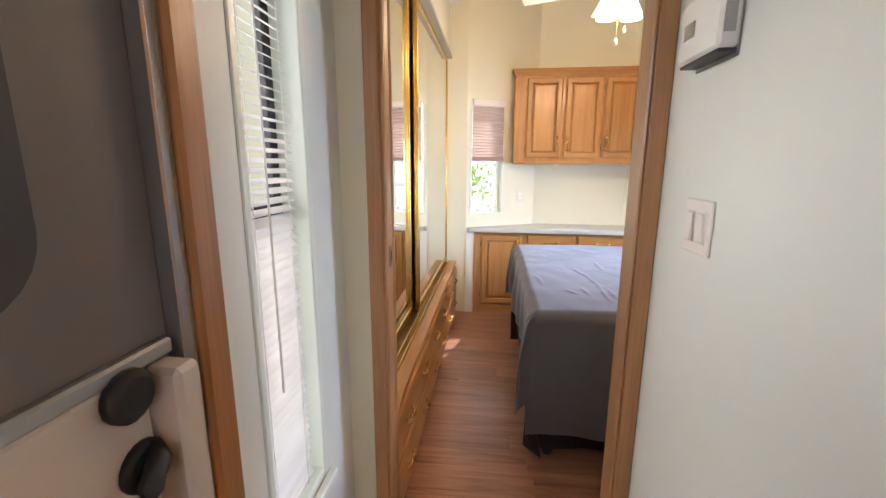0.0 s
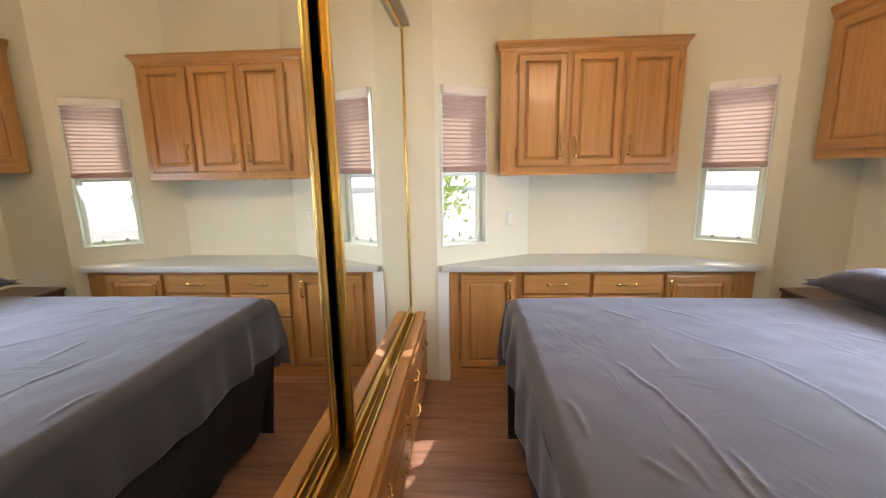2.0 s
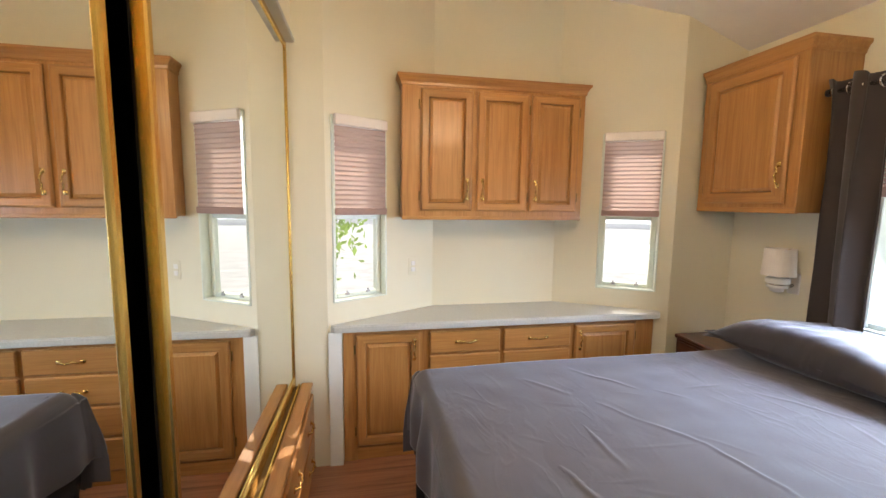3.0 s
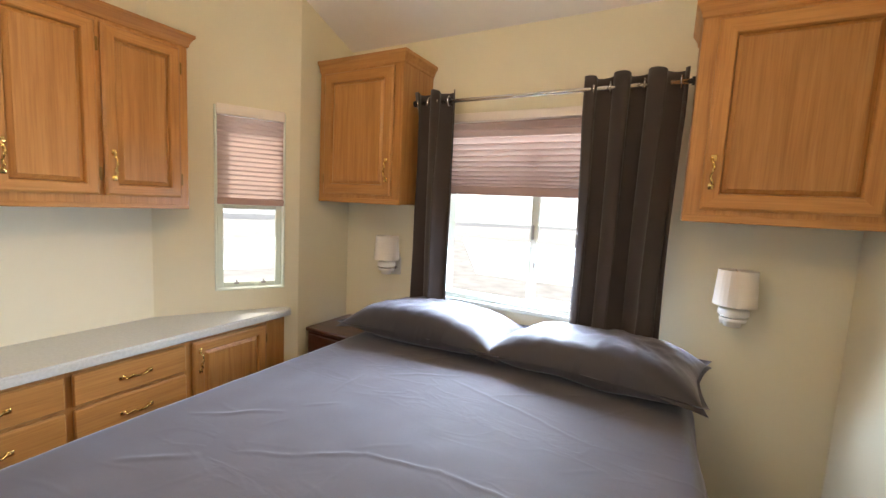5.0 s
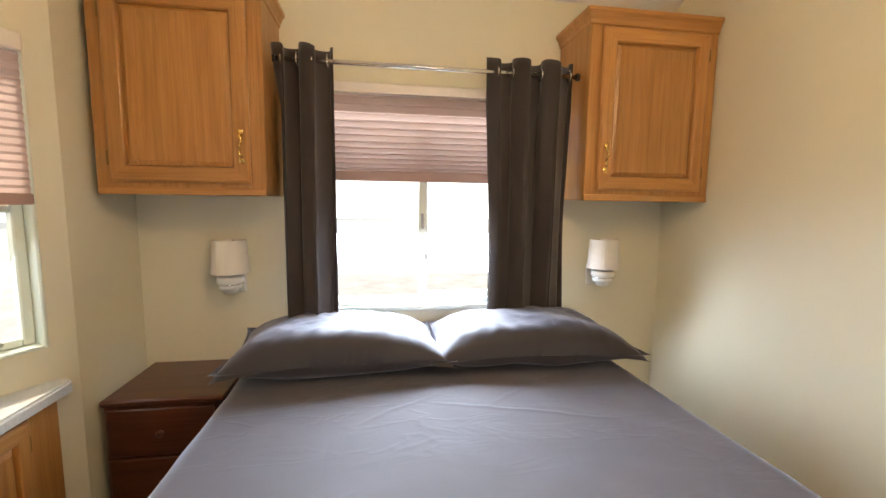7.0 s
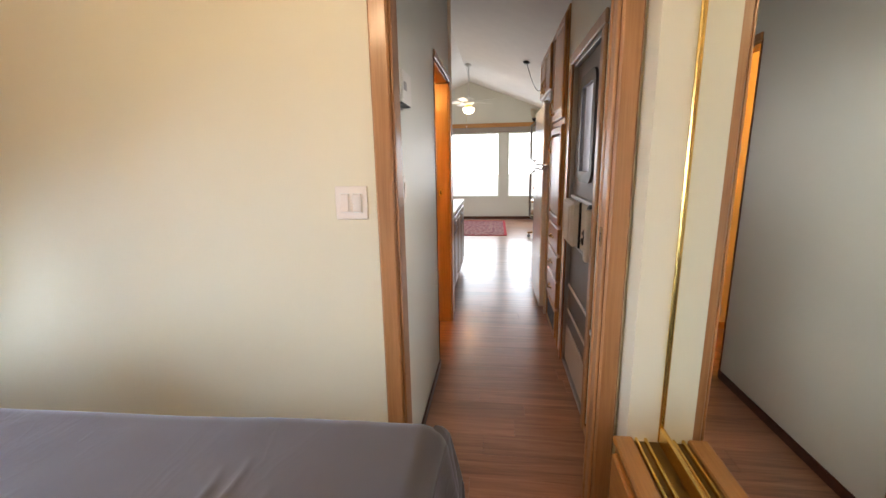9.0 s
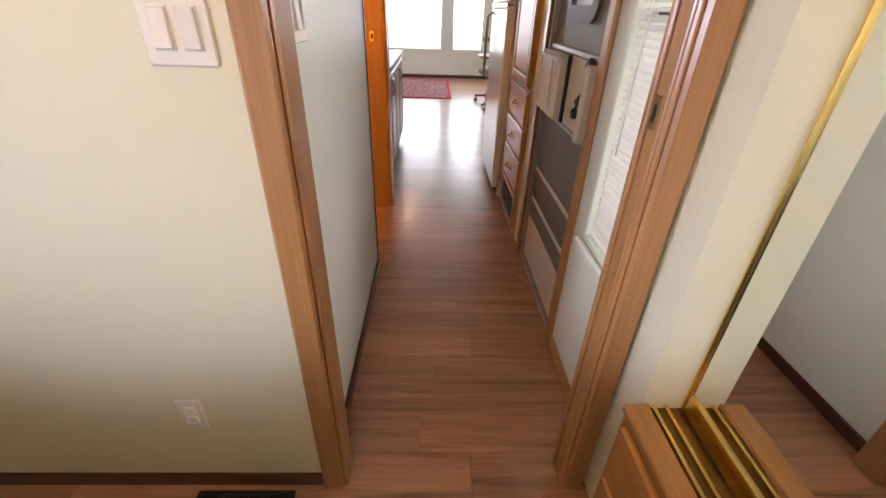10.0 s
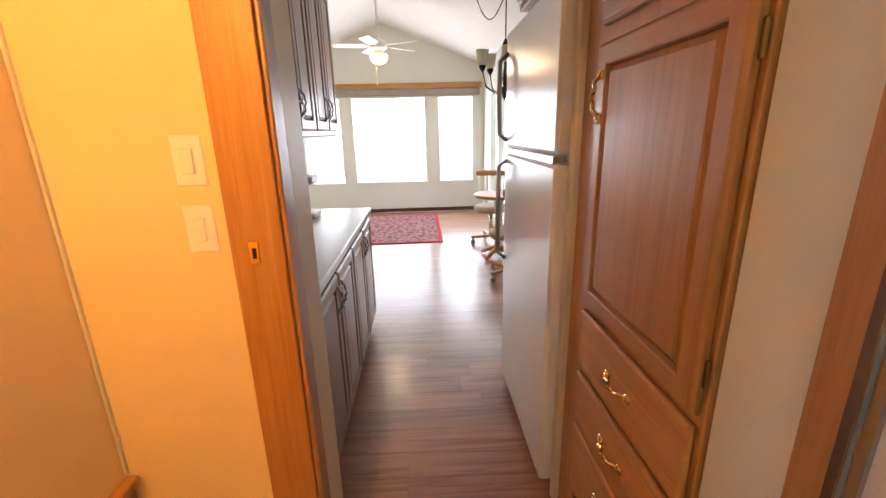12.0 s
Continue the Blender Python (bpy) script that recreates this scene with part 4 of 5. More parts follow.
def sconce(y):
    s_ = thing("wall_sconce", pose(2.40, y, 1.10), "white wall lamp with a tapered drum shade, unlit", "wall lamp", "bedside wall lamps")
    part("wall_plate", B(-0.012, 0.0, -0.035, 0.035, -0.05, 0.07, bevel=0.004), white_plastic, s_)
    a = bmesh.new()
    tube(a, [(-0.01, 0, 0.0), (-0.06, 0, -0.012), (-0.12, 0, -0.01)], 0.009, 8)
    part("arm", a, chrome, s_)
    part("base_cup", lathe(bmesh.new(), [(0.018, -0.035), (0.032, -0.03), (0.034, -0.012), (0.05, -0.008), (0.052, 0.01), (0.045, 0.014), (0.058, 0.022), (0.058, 0.042), (0.05, 0.05)], 24, (-0.12, 0, 0)), white_plastic, s_)
    part("ring", lathe(bmesh.new(), [(0.053, -0.003), (0.056, 0.001), (0.053, 0.005)], 24, (-0.12, 0, 0.012)), chrome, s_)
    sh = bmesh.new()
    prof = [(0.082, 0.062), (0.073, 0.215)]
    rings = [[sh.verts.new((-0.12 + r * math.cos(2 * math.pi * i / 28), r * math.sin(2 * math.pi * i / 28), z)) for i in range(28)] for r, z in (prof[0], prof[1], (prof[1][0] - 0.003, prof[1][1]), (prof[0][0] - 0.003, prof[0][1]))]
    for p, q in zip(rings, rings[1:] + rings[:1]):
        for i in range(28):
            sh.faces.new((p[i], p[(i + 1) % 28], q[(i + 1) % 28], q[i]))
    part("shade", sh, shade_white, s_, "white drum shade")
    sp_ = bmesh.new()
    for k in range(3):
        a_ = 2 * math.pi * k / 3
        tube(sp_, [(-0.12, 0, 0.2), (-0.12 + 0.071 * math.cos(a_), 0.071 * math.sin(a_), 0.212)], 0.0015, 5)
    part("spider", sp_, brass, s_)
    part("socket", lathe(bmesh.new(), [(0.014, 0.05), (0.014, 0.12), (0.022, 0.15), (0.014, 0.19)], 12, (-0.12, 0, 0)), white_plastic, s_)


sconce(3.562)
sconce(1.70)

rod = thing("curtain_rod", pose(2.17, 2.632, 2.095), "brushed metal tension rod between two cabinets", "curtain rod")
part("rod", tube(bmesh.new(), [(0, -0.688, 0), (0, 0.688, 0)], 0.0105, 12), chrome, rod, smooth=False)
for y in (-0.684, 0.684):
    part("end_cap", tube(bmesh.new(), [(0, y - 0.006, 0), (0, y + 0.006, 0)], 0.018, 12), iron, rod)


def curtain(y0, y1, folds, label, skew, gather, outer):
    c = thing("curtain", pose(2.17, (y0 + y1) / 2, 0.66), label, "curtain", "bed window curtains")
    b = bmesh.new()
    nz, ny = 36, folds * 22
    H = 1.49
    rows = []
    for i in range(nz + 1):
        v = i / nz
        row = []
        for j in range(ny + 1):
            u = j / ny
            ph = u * folds * 2 * math.pi
            amp = 0.035 * (0.75 + 0.25 * v) * (1 + 0.3 * math.sin(3 * u + 2 * v))
            half = (y1 - y0) / 2
            pinch = 1.0 - gather * math.sin(math.pi * min(1, v * 1.15)) + skew * (v - 0.5) * 0.1
            x = amp * math.sin(ph + 0.5 * math.sin(2.2 * v + 5 * u)) + 0.004 * math.sin(ph * 2.3 + 3 * v) + 0.012 * noise.noise((u * 4, v * 3, y0)) + 0.004 * noise.noise((u * 9, v * 7, y0))
            curl = max(0.0, 1 - abs(u - outer) / 0.14) * min(1.0, (1 - v) * 7)
            x += 0.17 * curl ** 1.4
            y = (2 * u - 1) * half * pinch + 0.012 * math.sin(ph * 2 + v)
            top_wave = 0.012 * math.sin(ph + 1.3) if i == nz else 0
            row.append(b.verts.new((x, y, H * v + top_wave)))
        rows.append(row)
    for p, q in zip(rows, rows[1:]):
        for j in range(ny):
            b.faces.new((p[j], p[j + 1], q[j + 1], q[j])).smooth = True
    cl = part("cloth", b, curtain_cloth, c)
    mod = cl.modifiers.new("thick", "SOLIDIFY")
    mod.thickness = 0.003
    for k in range(folds * 2):
        yk = (2 * ((k + 0.5) / (folds * 2)) - 1) * (y1 - y0) / 2
        g_ = bmesh.new()
        rounded = [(0.026 * math.cos(2 * math.pi * i / 16), yk, 1.435 + 0.026 * math.sin(2 * math.pi * i / 16)) for i in range(17)]
        tube(g_, rounded, 0.004, 6)
        part("grommet", g_, chrome, c)


curtain(3.065, 3.318, 2, "narrow bunched dark brown grommet curtain", 0.0, 0.0, 1)
curtain(1.958, 2.375, 3, "dark brown grommet curtain hanging in soft folds", 0.4, 0.07, -1)

# ---- bedroom: bed ----
BX0, BX1, BY0, BY1, BZ = 0.185, 2.36, 1.835, 3.44, 0.817
bed = thing("bed", pose(1.27, 2.64, 0), "queen bed with charcoal skirt", "bed")
part("box_spring", B(-1.05, 1.09, -0.74, 0.74, 0.22, 0.50, bevel=0.03), skirt_cloth, bed)
part("mattress", B(-1.06, 1.09, -0.765, 0.765, 0.502, 0.81, bevel=0.04), sheet_cloth, bed)
for x in (-0.95, 0.98):
    for y in (-0.66, 0.66):
        part("leg", lathe(bmesh.new(), [(0.025, 0.0), (0.03, 0.02), (0.03, 0.2195)], 12, (x, y, 0)), black_plastic, bed)
sk = bmesh.new()
path = [(1.09, -0.755), (-1.085, -0.755), (-1.085, 0.755), (1.09, 0.755)]
pts = []
for (xa, ya), (xb, yb) in zip(path, path[1:]):
    n = int(math.hypot(xb - xa, yb - ya) / 0.012)
    nx, ny = (yb - ya), -(xb - xa)
    ln = math.hypot(nx, ny)
    for i in range(n):
        pts.append((xa + (xb - xa) * i / n, ya + (yb - ya) * i / n, -nx / ln, -ny / ln))
rows = []
for k in range(9):
    v = k / 8
    row = []
    for i, (x, y, nx, ny) in enumerate(pts):
        o = (1 - v) * (0.025 + 0.012 * math.sin(i * 0.21 + 0.8 * math.sin(i * 0.05)) + 0.014 * noise.noise((x * 3, y * 3, 0.3)) + 0.055)
        row.append(sk.verts.new((x - nx * o, y - ny * o, 0.03 + 0.47 * v + 0.012 * (1 - v) * math.sin(i * 0.05))))
    rows.append(row)
for p, q in zip(rows, rows[1:]):
    for i in range(len(pts) - 1):
        sk.faces.new((p[i], p[i + 1], q[i + 1], q[i])).smooth = True
so = part("bed_skirt", sk, skirt_cloth, bed, "charcoal pleated bed skirt")
so.modifiers.new("thick", "SOLIDIFY").thickness = 0.003

sheet = thing("bed_sheet", pose(1.27, 2.64, BZ), "creased grey cotton top sheet hanging over the bed sides", "bed sheet")
sb = bmesh.new()
R = 0.055


def fold(s):
    """Across an edge at 0: how far in, how far down, for a run s (negative over the edge)."""
    arc = R * math.pi / 2
    if s >= R:
        return s, 0.0
    if s >= R - arc:
        a = (R - s) / R
        return R - R * math.sin(a), R - R * math.cos(a)
    return 0.0, R + (R - arc - s)


def crease(x, y, a, b, h, wd):
    ax, ay, bx, by = *a, *b
    dx, dy = bx - ax, by - ay
    l2 = dx * dx + dy * dy
    t = max(0, min(1, ((x - ax) * dx + (y - ay) * dy) / l2))
    d = math.hypot(x - ax - t * dx, y - ay - t * dy)
    return 0.42 * h * math.exp(-(d / (0.82 * wd)) ** 2) * math.sin(math.pi * (0.1 + 0.8 * t))


rng = random.Random(4)
CREASES = [((0.82, 2.98), (0.91, 2.81), 0.005, 0.008), ((0.91, 2.81), (1.0, 2.67), 0.008, 0.008), ((1.0, 2.67), (1.05, 2.45), 0.009, 0.008), ((1.05, 2.45), (1.03, 2.16), 0.008, 0.008),
           ((0.51, 2.66), (0.56, 2.45), 0.011, 0.011), ((0.56, 2.48), (0.57, 2.21), 0.010, 0.010), ((0.57, 2.21), (0.57, 2.0), 0.010, 0.010), ((0.67, 2.88), (0.69, 2.6), 0.009, 0.010),
           ((0.39, 2.18), (0.44, 2.10), 0.012, 0.012), ((0.47, 2.22), (0.49, 2.08), 0.010, 0.011), ((0.61, 2.2), (0.62, 2.03), 0.009, 0.010), ((0.26, 2.4), (0.29, 2.25), 0.010, 0.012),
           ((0.87, 3.29), (1.03, 3.06), 0.006, 0.009), ((0.62, 3.2), (0.75, 3.05), 0.006, 0.009), ((1.42, 2.15), (1.62, 2.75), 0.005, 0.008), ((1.5, 2.95), (1.66, 2.7), 0.005, 0.008)]
for _ in range(46):
    cx_, cy_ = rng.uniform(0.35, 1.85), rng.uniform(1.95, 3.3)
    a_, l_ = rng.gauss(2.2, 0.5), rng.uniform(0.03, 0.13)
    CREASES.append(((cx_ - l_ * math.cos(a_), cy_ - l_ * math.sin(a_)), (cx_ + l_ * math.cos(a_), cy_ + l_ * math.sin(a_)), rng.uniform(0.001, 0.003), rng.uniform(0.005, 0.008)))
FOOT, NEAR, FAR = 0.29, 0.55, 0.42
ns, nt_ = 400, 400
grid = []
for i in range(ns + 1):
    s = -FOOT + (BX1 - BX0 + FOOT) * i / ns
    px, dx = fold(s)
    row = []
    for j in range(nt_ + 1):
        t = -NEAR + (BY1 - BY0 + NEAR + FAR) * j / nt_
        if t < (BY1 - BY0) / 2:
            py, dy = fold(t)
            side = -1
        else:
            q, dy = fold(BY1 - BY0 - t)
            py = BY1 - BY0 - q
            side = 1
        if dx > 0.03:
            dy = min(dy, 0.42)
        x, y = BX0 + px, BY0 + py
        z = -dx - dy
        both = min(dx, dy)
        if both > 0.01:
            z = -max(dx, dy) - 0.10 * both
            x -= 0.10 * both
            y += side * 0.10 * both
        if dx > 0.02:
            w_ = min(1, dx / 0.2)
            x -= w_ * (0.014 + 0.016 * math.sin(y * 13 + 2.5 * math.sin(y * 4)) + 0.006 * math.sin(y * 31))
        if dy > 0.02:
            w_ = min(1, dy / 0.2)
            y += side * w_ * (0.016 + 0.014 * math.sin(x * 11 + 2 * math.sin(x * 3)) + 0.006 * math.sin(x * 27))
        if dx < 0.05 and dy < 0.05:
            z += 0.006 * noise.noise((x * 2.5, y * 2.5, 1.7)) + 0.002 * noise.noise((x * 9, y * 9, 4.2)) - 0.004
            xw = x + 0.02 * noise.noise((x * 5, y * 5, 7.1)) + 0.005 * noise.noise((x * 18, y * 18, 2.1))
            yw = y + 0.02 * noise.noise((x * 5, y * 5, 9.7)) + 0.005 * noise.noise((x * 18, y * 18, 5.3))
            for c in CREASES:
                if min(c[0][0], c[1][0]) - 0.05 < x < max(c[0][0], c[1][0]) + 0.05 and min(c[0][1], c[1][1]) - 0.05 < y < max(c[0][1], c[1][1]) + 0.05:
                    z += crease(xw, yw, *c)
        y -= 0.055 * max(0.0, 1 - (x - BX0) / 1.6) * max(0.0, 1 - max(0.0, t) / 0.7)
        row.append(sb.verts.new((x - 1.27, y - 2.64, z)))
    grid.append(row)
for p, q in zip(grid, grid[1:]):
    for j in range(nt_):
        sb.faces.new((p[j], q[j], q[j + 1], p[j + 1])).smooth = True
so = part("cloth", sb, sheet_cloth, sheet)
m_ = so.modifiers.new("thick", "SOLIDIFY")
m_.thickness, m_.offset = 0.003, -1


def pillow(m, label, seed):
    p_ = thing("pillow", m, label, "pillow", "bed pillows")
    b = bmesh.new()
    n, k = 56, 40
    A, C, T = 0.425, 0.285, 0.112
    layers = []
    for side in (1, -1):
        g_ = []
        for i in range(n + 1):
            u = -1 + 2 * i / n
            row = []
            for j in range(k + 1):
                v = -1 + 2 * j / k
                e = max(0.0, (1 - abs(u) ** 3.0)) ** 0.52 * max(0.0, (1 - abs(v) ** 4.5)) ** 0.5
                ear = 1 + 0.05 * (abs(u) * abs(v)) ** 4 - 0.05 * (1 - abs(v)) * abs(u) ** 4 - 0.06 * (1 - abs(u)) * abs(v) ** 4
                thick = (T - 0.018 * v) if side > 0 else 0.072
                z = side * thick * e + 0.012 * noise.noise((u * 2.2 + seed, v * 2.2, side)) * (0.3 + e)
                if side > 0:
                    wr = 1 - abs(noise.noise((u * 5 + seed, v * 2.5, seed))) * 2.2
                    z += 0.007 * max(0.0, wr) ** 3 * e + 0.0025 * noise.noise((u * 16, v * 12, seed))
                    z -= 0.03 * abs(u) ** 3
                row.append(b.verts.new((v * C * ear, u * A * ear, z)))
            g_.append(row)
        layers.append(g_)
        for p, q in zip(g_, g_[1:]):
            for j in range(k):
                f_ = (p[j], p[j + 1], q[j + 1], q[j])
                b.faces.new(f_ if side < 0 else f_[::-1]).smooth = True
    bmesh.ops.remove_doubles(b, verts=b.verts, dist=0.0005)
    bmesh.ops.recalc_face_normals(b, faces=b.faces)
    part("pillowcase", b, pillow_cloth, p_)


pillow(pose(2.05, 3.045, 0.885, 1, 1, 4), "plump grey pillow in a cotton case", 1.0)
pillow(pose(2.05, 2.22, 0.885, -1, 1, -5), "plump grey pillow in a cotton case", 5.0)

ns_ = thing("nightstand", pose(1.985, 3.97, 0, 0, 0, -90), "dark red-brown wooden nightstand beside the bed", "nightstand")
part("body", B(0.01, 0.43, 0.012, 0.40, 0.06, 0.68, bevel=0.004), dark_wood_z, ns_)
part("top", B(0.0, 0.46, 0.0, 0.42, 0.6802, 0.705, bevel=0.006), dark_wood_x, ns_)
part("plinth", B(0.02, 0.42, 0.03, 0.39, 0.0, 0.06), dark_wood_x, ns_)
for z0, z1 in ((0.47, 0.665), (0.265, 0.455), (0.07, 0.25)):
    d_ = part("drawer_front", B(0.022, 0.418, 0.0, 0.0118, z0, z1, bevel=0.004), dark_wood_x, ns_)
    part("knob", lathe(bmesh.new(), [(0.008, 0.0), (0.012, 0.012), (0.014, 0.02), (0.006, 0.026)], 12), dark_wood_x, d_).matrix_basis = pose(0.22, 0.0, (z0 + z1) / 2, 90, 0, 0)

# ---- switches, outlet, thermostat ----


def switch_plate(m, gangs, label, toggle=True, up=True):
    """A plate in the local x-z plane, standing off towards -y."""
    s_ = thing("light_switch", m, label, "light switch")
    wd = 0.077 if gangs == 1 else 0.116
    hp = 0.062 if gangs == 1 else 0.058
    part("plate", B(-wd / 2, wd / 2, -0.006, 0, -hp, hp, bevel=0.003), ivory_plastic, s_)
    for g_ in range(gangs):
        x = 0 if gangs == 1 else (-0.023 if g_ == 0 else 0.023)
        part("recess", B(x - 0.0175, x + 0.0175, -0.0075, -0.0055, -0.034, 0.034, bevel=0.001), white_plastic, s_)
        r = B(x - 0.015, x + 0.015, -0.014, -0.007, -0.031, 0.031, bevel=0.002)
        for v in r.verts:
            v.co.y += 0.06 * v.co.z * (1 if (g_ + up) % 2 else -1)
        part("rocker", r, ivory_plastic, s_)
    return s_


switch_plate(pose(0.45, 0.995, 1.307, 0, 0, -90), 2, "ivory double rocker switch on the hall wall")
switch_plate(pose(0.56, 1.29, 1.288, 0, 0, 180), 2, "ivory double rocker switch beside the bedroom door")
switch_plate(pose(0.66, -0.85, 1.398, 0, 0, 180), 1, "white single rocker switch on the bathroom wall")
switch_plate(pose(0.66, -0.85, 1.225, 0, 0, 180), 1, "white single rocker switch on the bathroom wall")


def outlet(m, label, plate=ivory_plastic):
    o = thing("power_outlet", m, label, "outlet")
    part("plate", B(-0.035, 0.035, -0.006, 0, -0.058, 0.058, bevel=0.003), plate, o)
    for z in (-0.02, 0.02):
        part("socket", B(-0.016, 0.016, -0.009, -0.005, z - 0.014, z + 0.014, bevel=0.004), white_plastic, o)


outlet(pose(0.797, 1.29, 0.33, 0, 0, 180), "ivory power outlet low on the bedroom wall")
outlet(pose(0.275, 4.2965, 1.135, 0, 0, 29.9), "small cream outlet above the bedroom counter", paint)
th = thing("thermostat", pose(0.45, 1.01, 1.69, 0, 0, -90), "boxy white thermostat with a small grey display", "thermostat")
part("case", B(-0.085, 0.085, -0.042, -0.004, -0.045, 0.075, bevel=0.006), white_plastic, th)
part("back_plate", B(-0.08, 0.08, -0.0045, 0.0, -0.06, 0.07, bevel=0.002), pewter, th)
part("display", B(-0.06, -0.015, -0.0435, -0.0415, 0.0, 0.03), pewter, th)
part("grille", B(0.085, 0.087, -0.035, -0.015, -0.02, 0.03), pewter, th)
part("lower_edge", B(-0.08, 0.08, -0.038, -0.004, -0.052, -0.0455, bevel=0.002), door_frame_grey, th)

# ---- ceiling fans ----


def ceiling_fan(x, y, z_light, lit, label, chains, blade_turn):
    f_ = thing("ceiling_fan", pose(x, y, z_light), label, "ceiling fan")
    top_ = roof(x) - z_light
    part("canopy", lathe(bmesh.new(), [(0.02, top_ - 0.06), (0.05, top_ - 0.04), (0.065, top_ + 0.0)], 20), white_plastic, f_)
    part("downrod", lathe(bmesh.new(), [(0.012, 0.2), (0.012, top_ - 0.05)], 10), pewter if chains else white_plastic, f_)
    part("motor", lathe(bmesh.new(), [(0.05, 0.08), (0.10, 0.10), (0.115, 0.13), (0.115, 0.17), (0.08, 0.2), (0.03, 0.22)], 28), white_plastic, f_)
    part("light_collar", lathe(bmesh.new(), [(0.06, 0.03), (0.07, 0.05), (0.05, 0.08)], 20), brass, f_)
    for k in range(5):
        a = 2 * math.pi * k / 5 + blade_turn
        b = bmesh.new()
        box(b, 0.17, 0.56, -0.062, 0.062, -0.004, 0.004, 0.003)
        box(b, 0.09, 0.2, -0.015, 0.015, -0.006, 0.006, 0.002)
        ob_ = part("blade", b, white_trim, f_)
        ob_.matrix_basis = pose(0, 0, 0.135, 0, 0, math.degrees(a)) @ pose(0, 0, 0, 11, 0, 0)
    if chains:
        for k in range(3):
            a = 2 * math.pi * k / 3 + 0.6
            c = (0.075 * math.cos(a), 0.075 * math.sin(a), 0)
            part("tulip_shade", lathe(bmesh.new(), [(0.02, 0.06), (0.035, 0.035), (0.052, 0.0), (0.058, -0.03), (0.05, -0.032)], 18, c), lit, f_, "lit glass tulip shade")
        for dx_, ln in ((-0.02, 0.15), (0.02, 0.09)):
            part("pull_chain", tube(bmesh.new(), [(dx_, 0, 0.03), (dx_, 0, -ln)], 0.0015, 5), brass, f_)
            part("pull_knob", lathe(bmesh.new(), [(0.004, 0.03), (0.009, 0.012), (0.010, 0.0), (0.004, -0.006)], 10, (dx_, 0, -ln - 0.02)), white_plastic, f_)
    else:
        part("bowl_shade", lathe(bmesh.new(), [(0.105, 0.03), (0.11, 0.0), (0.085, -0.05), (0.03, -0.075), (0.008, -0.08)], 24), lit, f_, "lit glass bowl shade")
        part("pull_chain", tube(bmesh.new(), [(0.04, 0, 0.0), (0.04, 0, -0.3)], 0.0015, 5), brass, f_)
        part("pull_knob", lathe(bmesh.new(), [(0.004, 0.03), (0.009, 0.012), (0.010, 0.0), (0.004, -0.006)], 10, (0.04, 0, -0.32)), white_plastic, f_)
    return f_


ceiling_fan(0.68, 2.62, 2.26, lit_shade, "white bedroom ceiling fan with lit glass shades", True, 0.3)
for k in range(3):
    a = 2 * math.pi * k / 3 + 0.6
    lamp("bedroom_fan_light", "POINT", pose(0.68 + 0.17 * math.cos(a), 2.62 + 0.17 * math.sin(a), 2.23), 11.5, WARM, soft_size=0.05)
ceiling_fan(0.58, -5.5, 2.36, lit_shade, "white living room ceiling fan with a lit bowl", False, 0.1)
lamp("living_fan_light", "POINT", pose(0.58, -5.5, 2.22), 8, WARM, soft_size=0.08)

# ---- floor register ----
reg = thing("floor_register", pose(0.70, 1.375, 0.0005), "dark brown louvred floor register beside the baseboard", "floor vent")
fr_ = bmesh.new()
for a, b, c, d in ((-0.15, 0.15, -0.055, -0.043), (-0.15, 0.15, 0.043, 0.055), (-0.15, -0.138, -0.043, 0.043), (0.138, 0.15, -0.043, 0.043)):
    box(fr_, a, b, c, d, 0.0, 0.006, 0.002)
part("frame", fr_, iron, reg)
# black plate painting the shade below the louvres
part("backing", B(-0.138, 0.138, -0.043, 0.043, 0.0, 0.0012), black, reg)
for k in range(18):
    x = -0.13 + 0.26 * k / 17
    part("louvre", B(x - 0.003, x + 0.003, -0.0425, 0.0425, 0.0013, 0.005), iron, reg)

# ---- hall: pantry and fridge ----
PAN = pose(-0.41, -1.075, 0, 0, 0, 90)  # local x along +y, -y into the hall
pw = 0.69
pa = thing("pantry_cabinet", PAN, "tall oak pantry with doors, three drawers and a vent", "cabinet")
part("body", B(0, pw, 0.0, 0.55, 0.0, 2.42, bevel=0.003), oak_z, pa)
panel_door(pa, 0.14, pw - 0.012, 0.94, 1.66, -0.0006, (0.175, 1.53), pw - 0.006)
panel_door(pa, 0.14, pw - 0.012, 1.705, 2.38, -0.0006, (0.175, 1.82), pw - 0.006)
for z0, z1 in ((0.725, 0.915), (0.525, 0.70), (0.30, 0.505)):
    drawer(pa, 0.14, pw - 0.012, z0, z1, -0.0006)
part("vent_frame", rounded_ring(bmesh.new(), 0.14, pw - 0.03, 0.05, 0.28, 0.01, 0.03, -0.016, -0.0006), oak_x, pa)
# black plate painting the shade of the open vent
part("vent_opening", B(0.165, pw - 0.055, -0.004, -0.0008, 0.075, 0.255), black, pa)
for i in range(7):
    part("vent_slat", B(0.165, pw - 0.055, -0.010, -0.0045, 0.085 + i * 0.024, 0.093 + i * 0.024), black_plastic, pa)
fp = thing("filler_panel", pose(-0.41, -1.08, 0), "beige filler panel between pantry and fridge", "panel")
part("panel", B(-0.55, 0.02, -0.04, 0.0, 0.0, 1.98, bevel=0.003), beige_panel, fp)

FR = pose(-0.395, -1.97, 0, 0, 0, 90)
fg = thing("refrigerator", FR, "white two-door refrigerator with the freezer on top", "refrigerator")
fw = 0.835
part("body", B(0.005, fw - 0.005, 0.02, 0.62, 0.04, 1.90, bevel=0.01), fridge_white, fg)
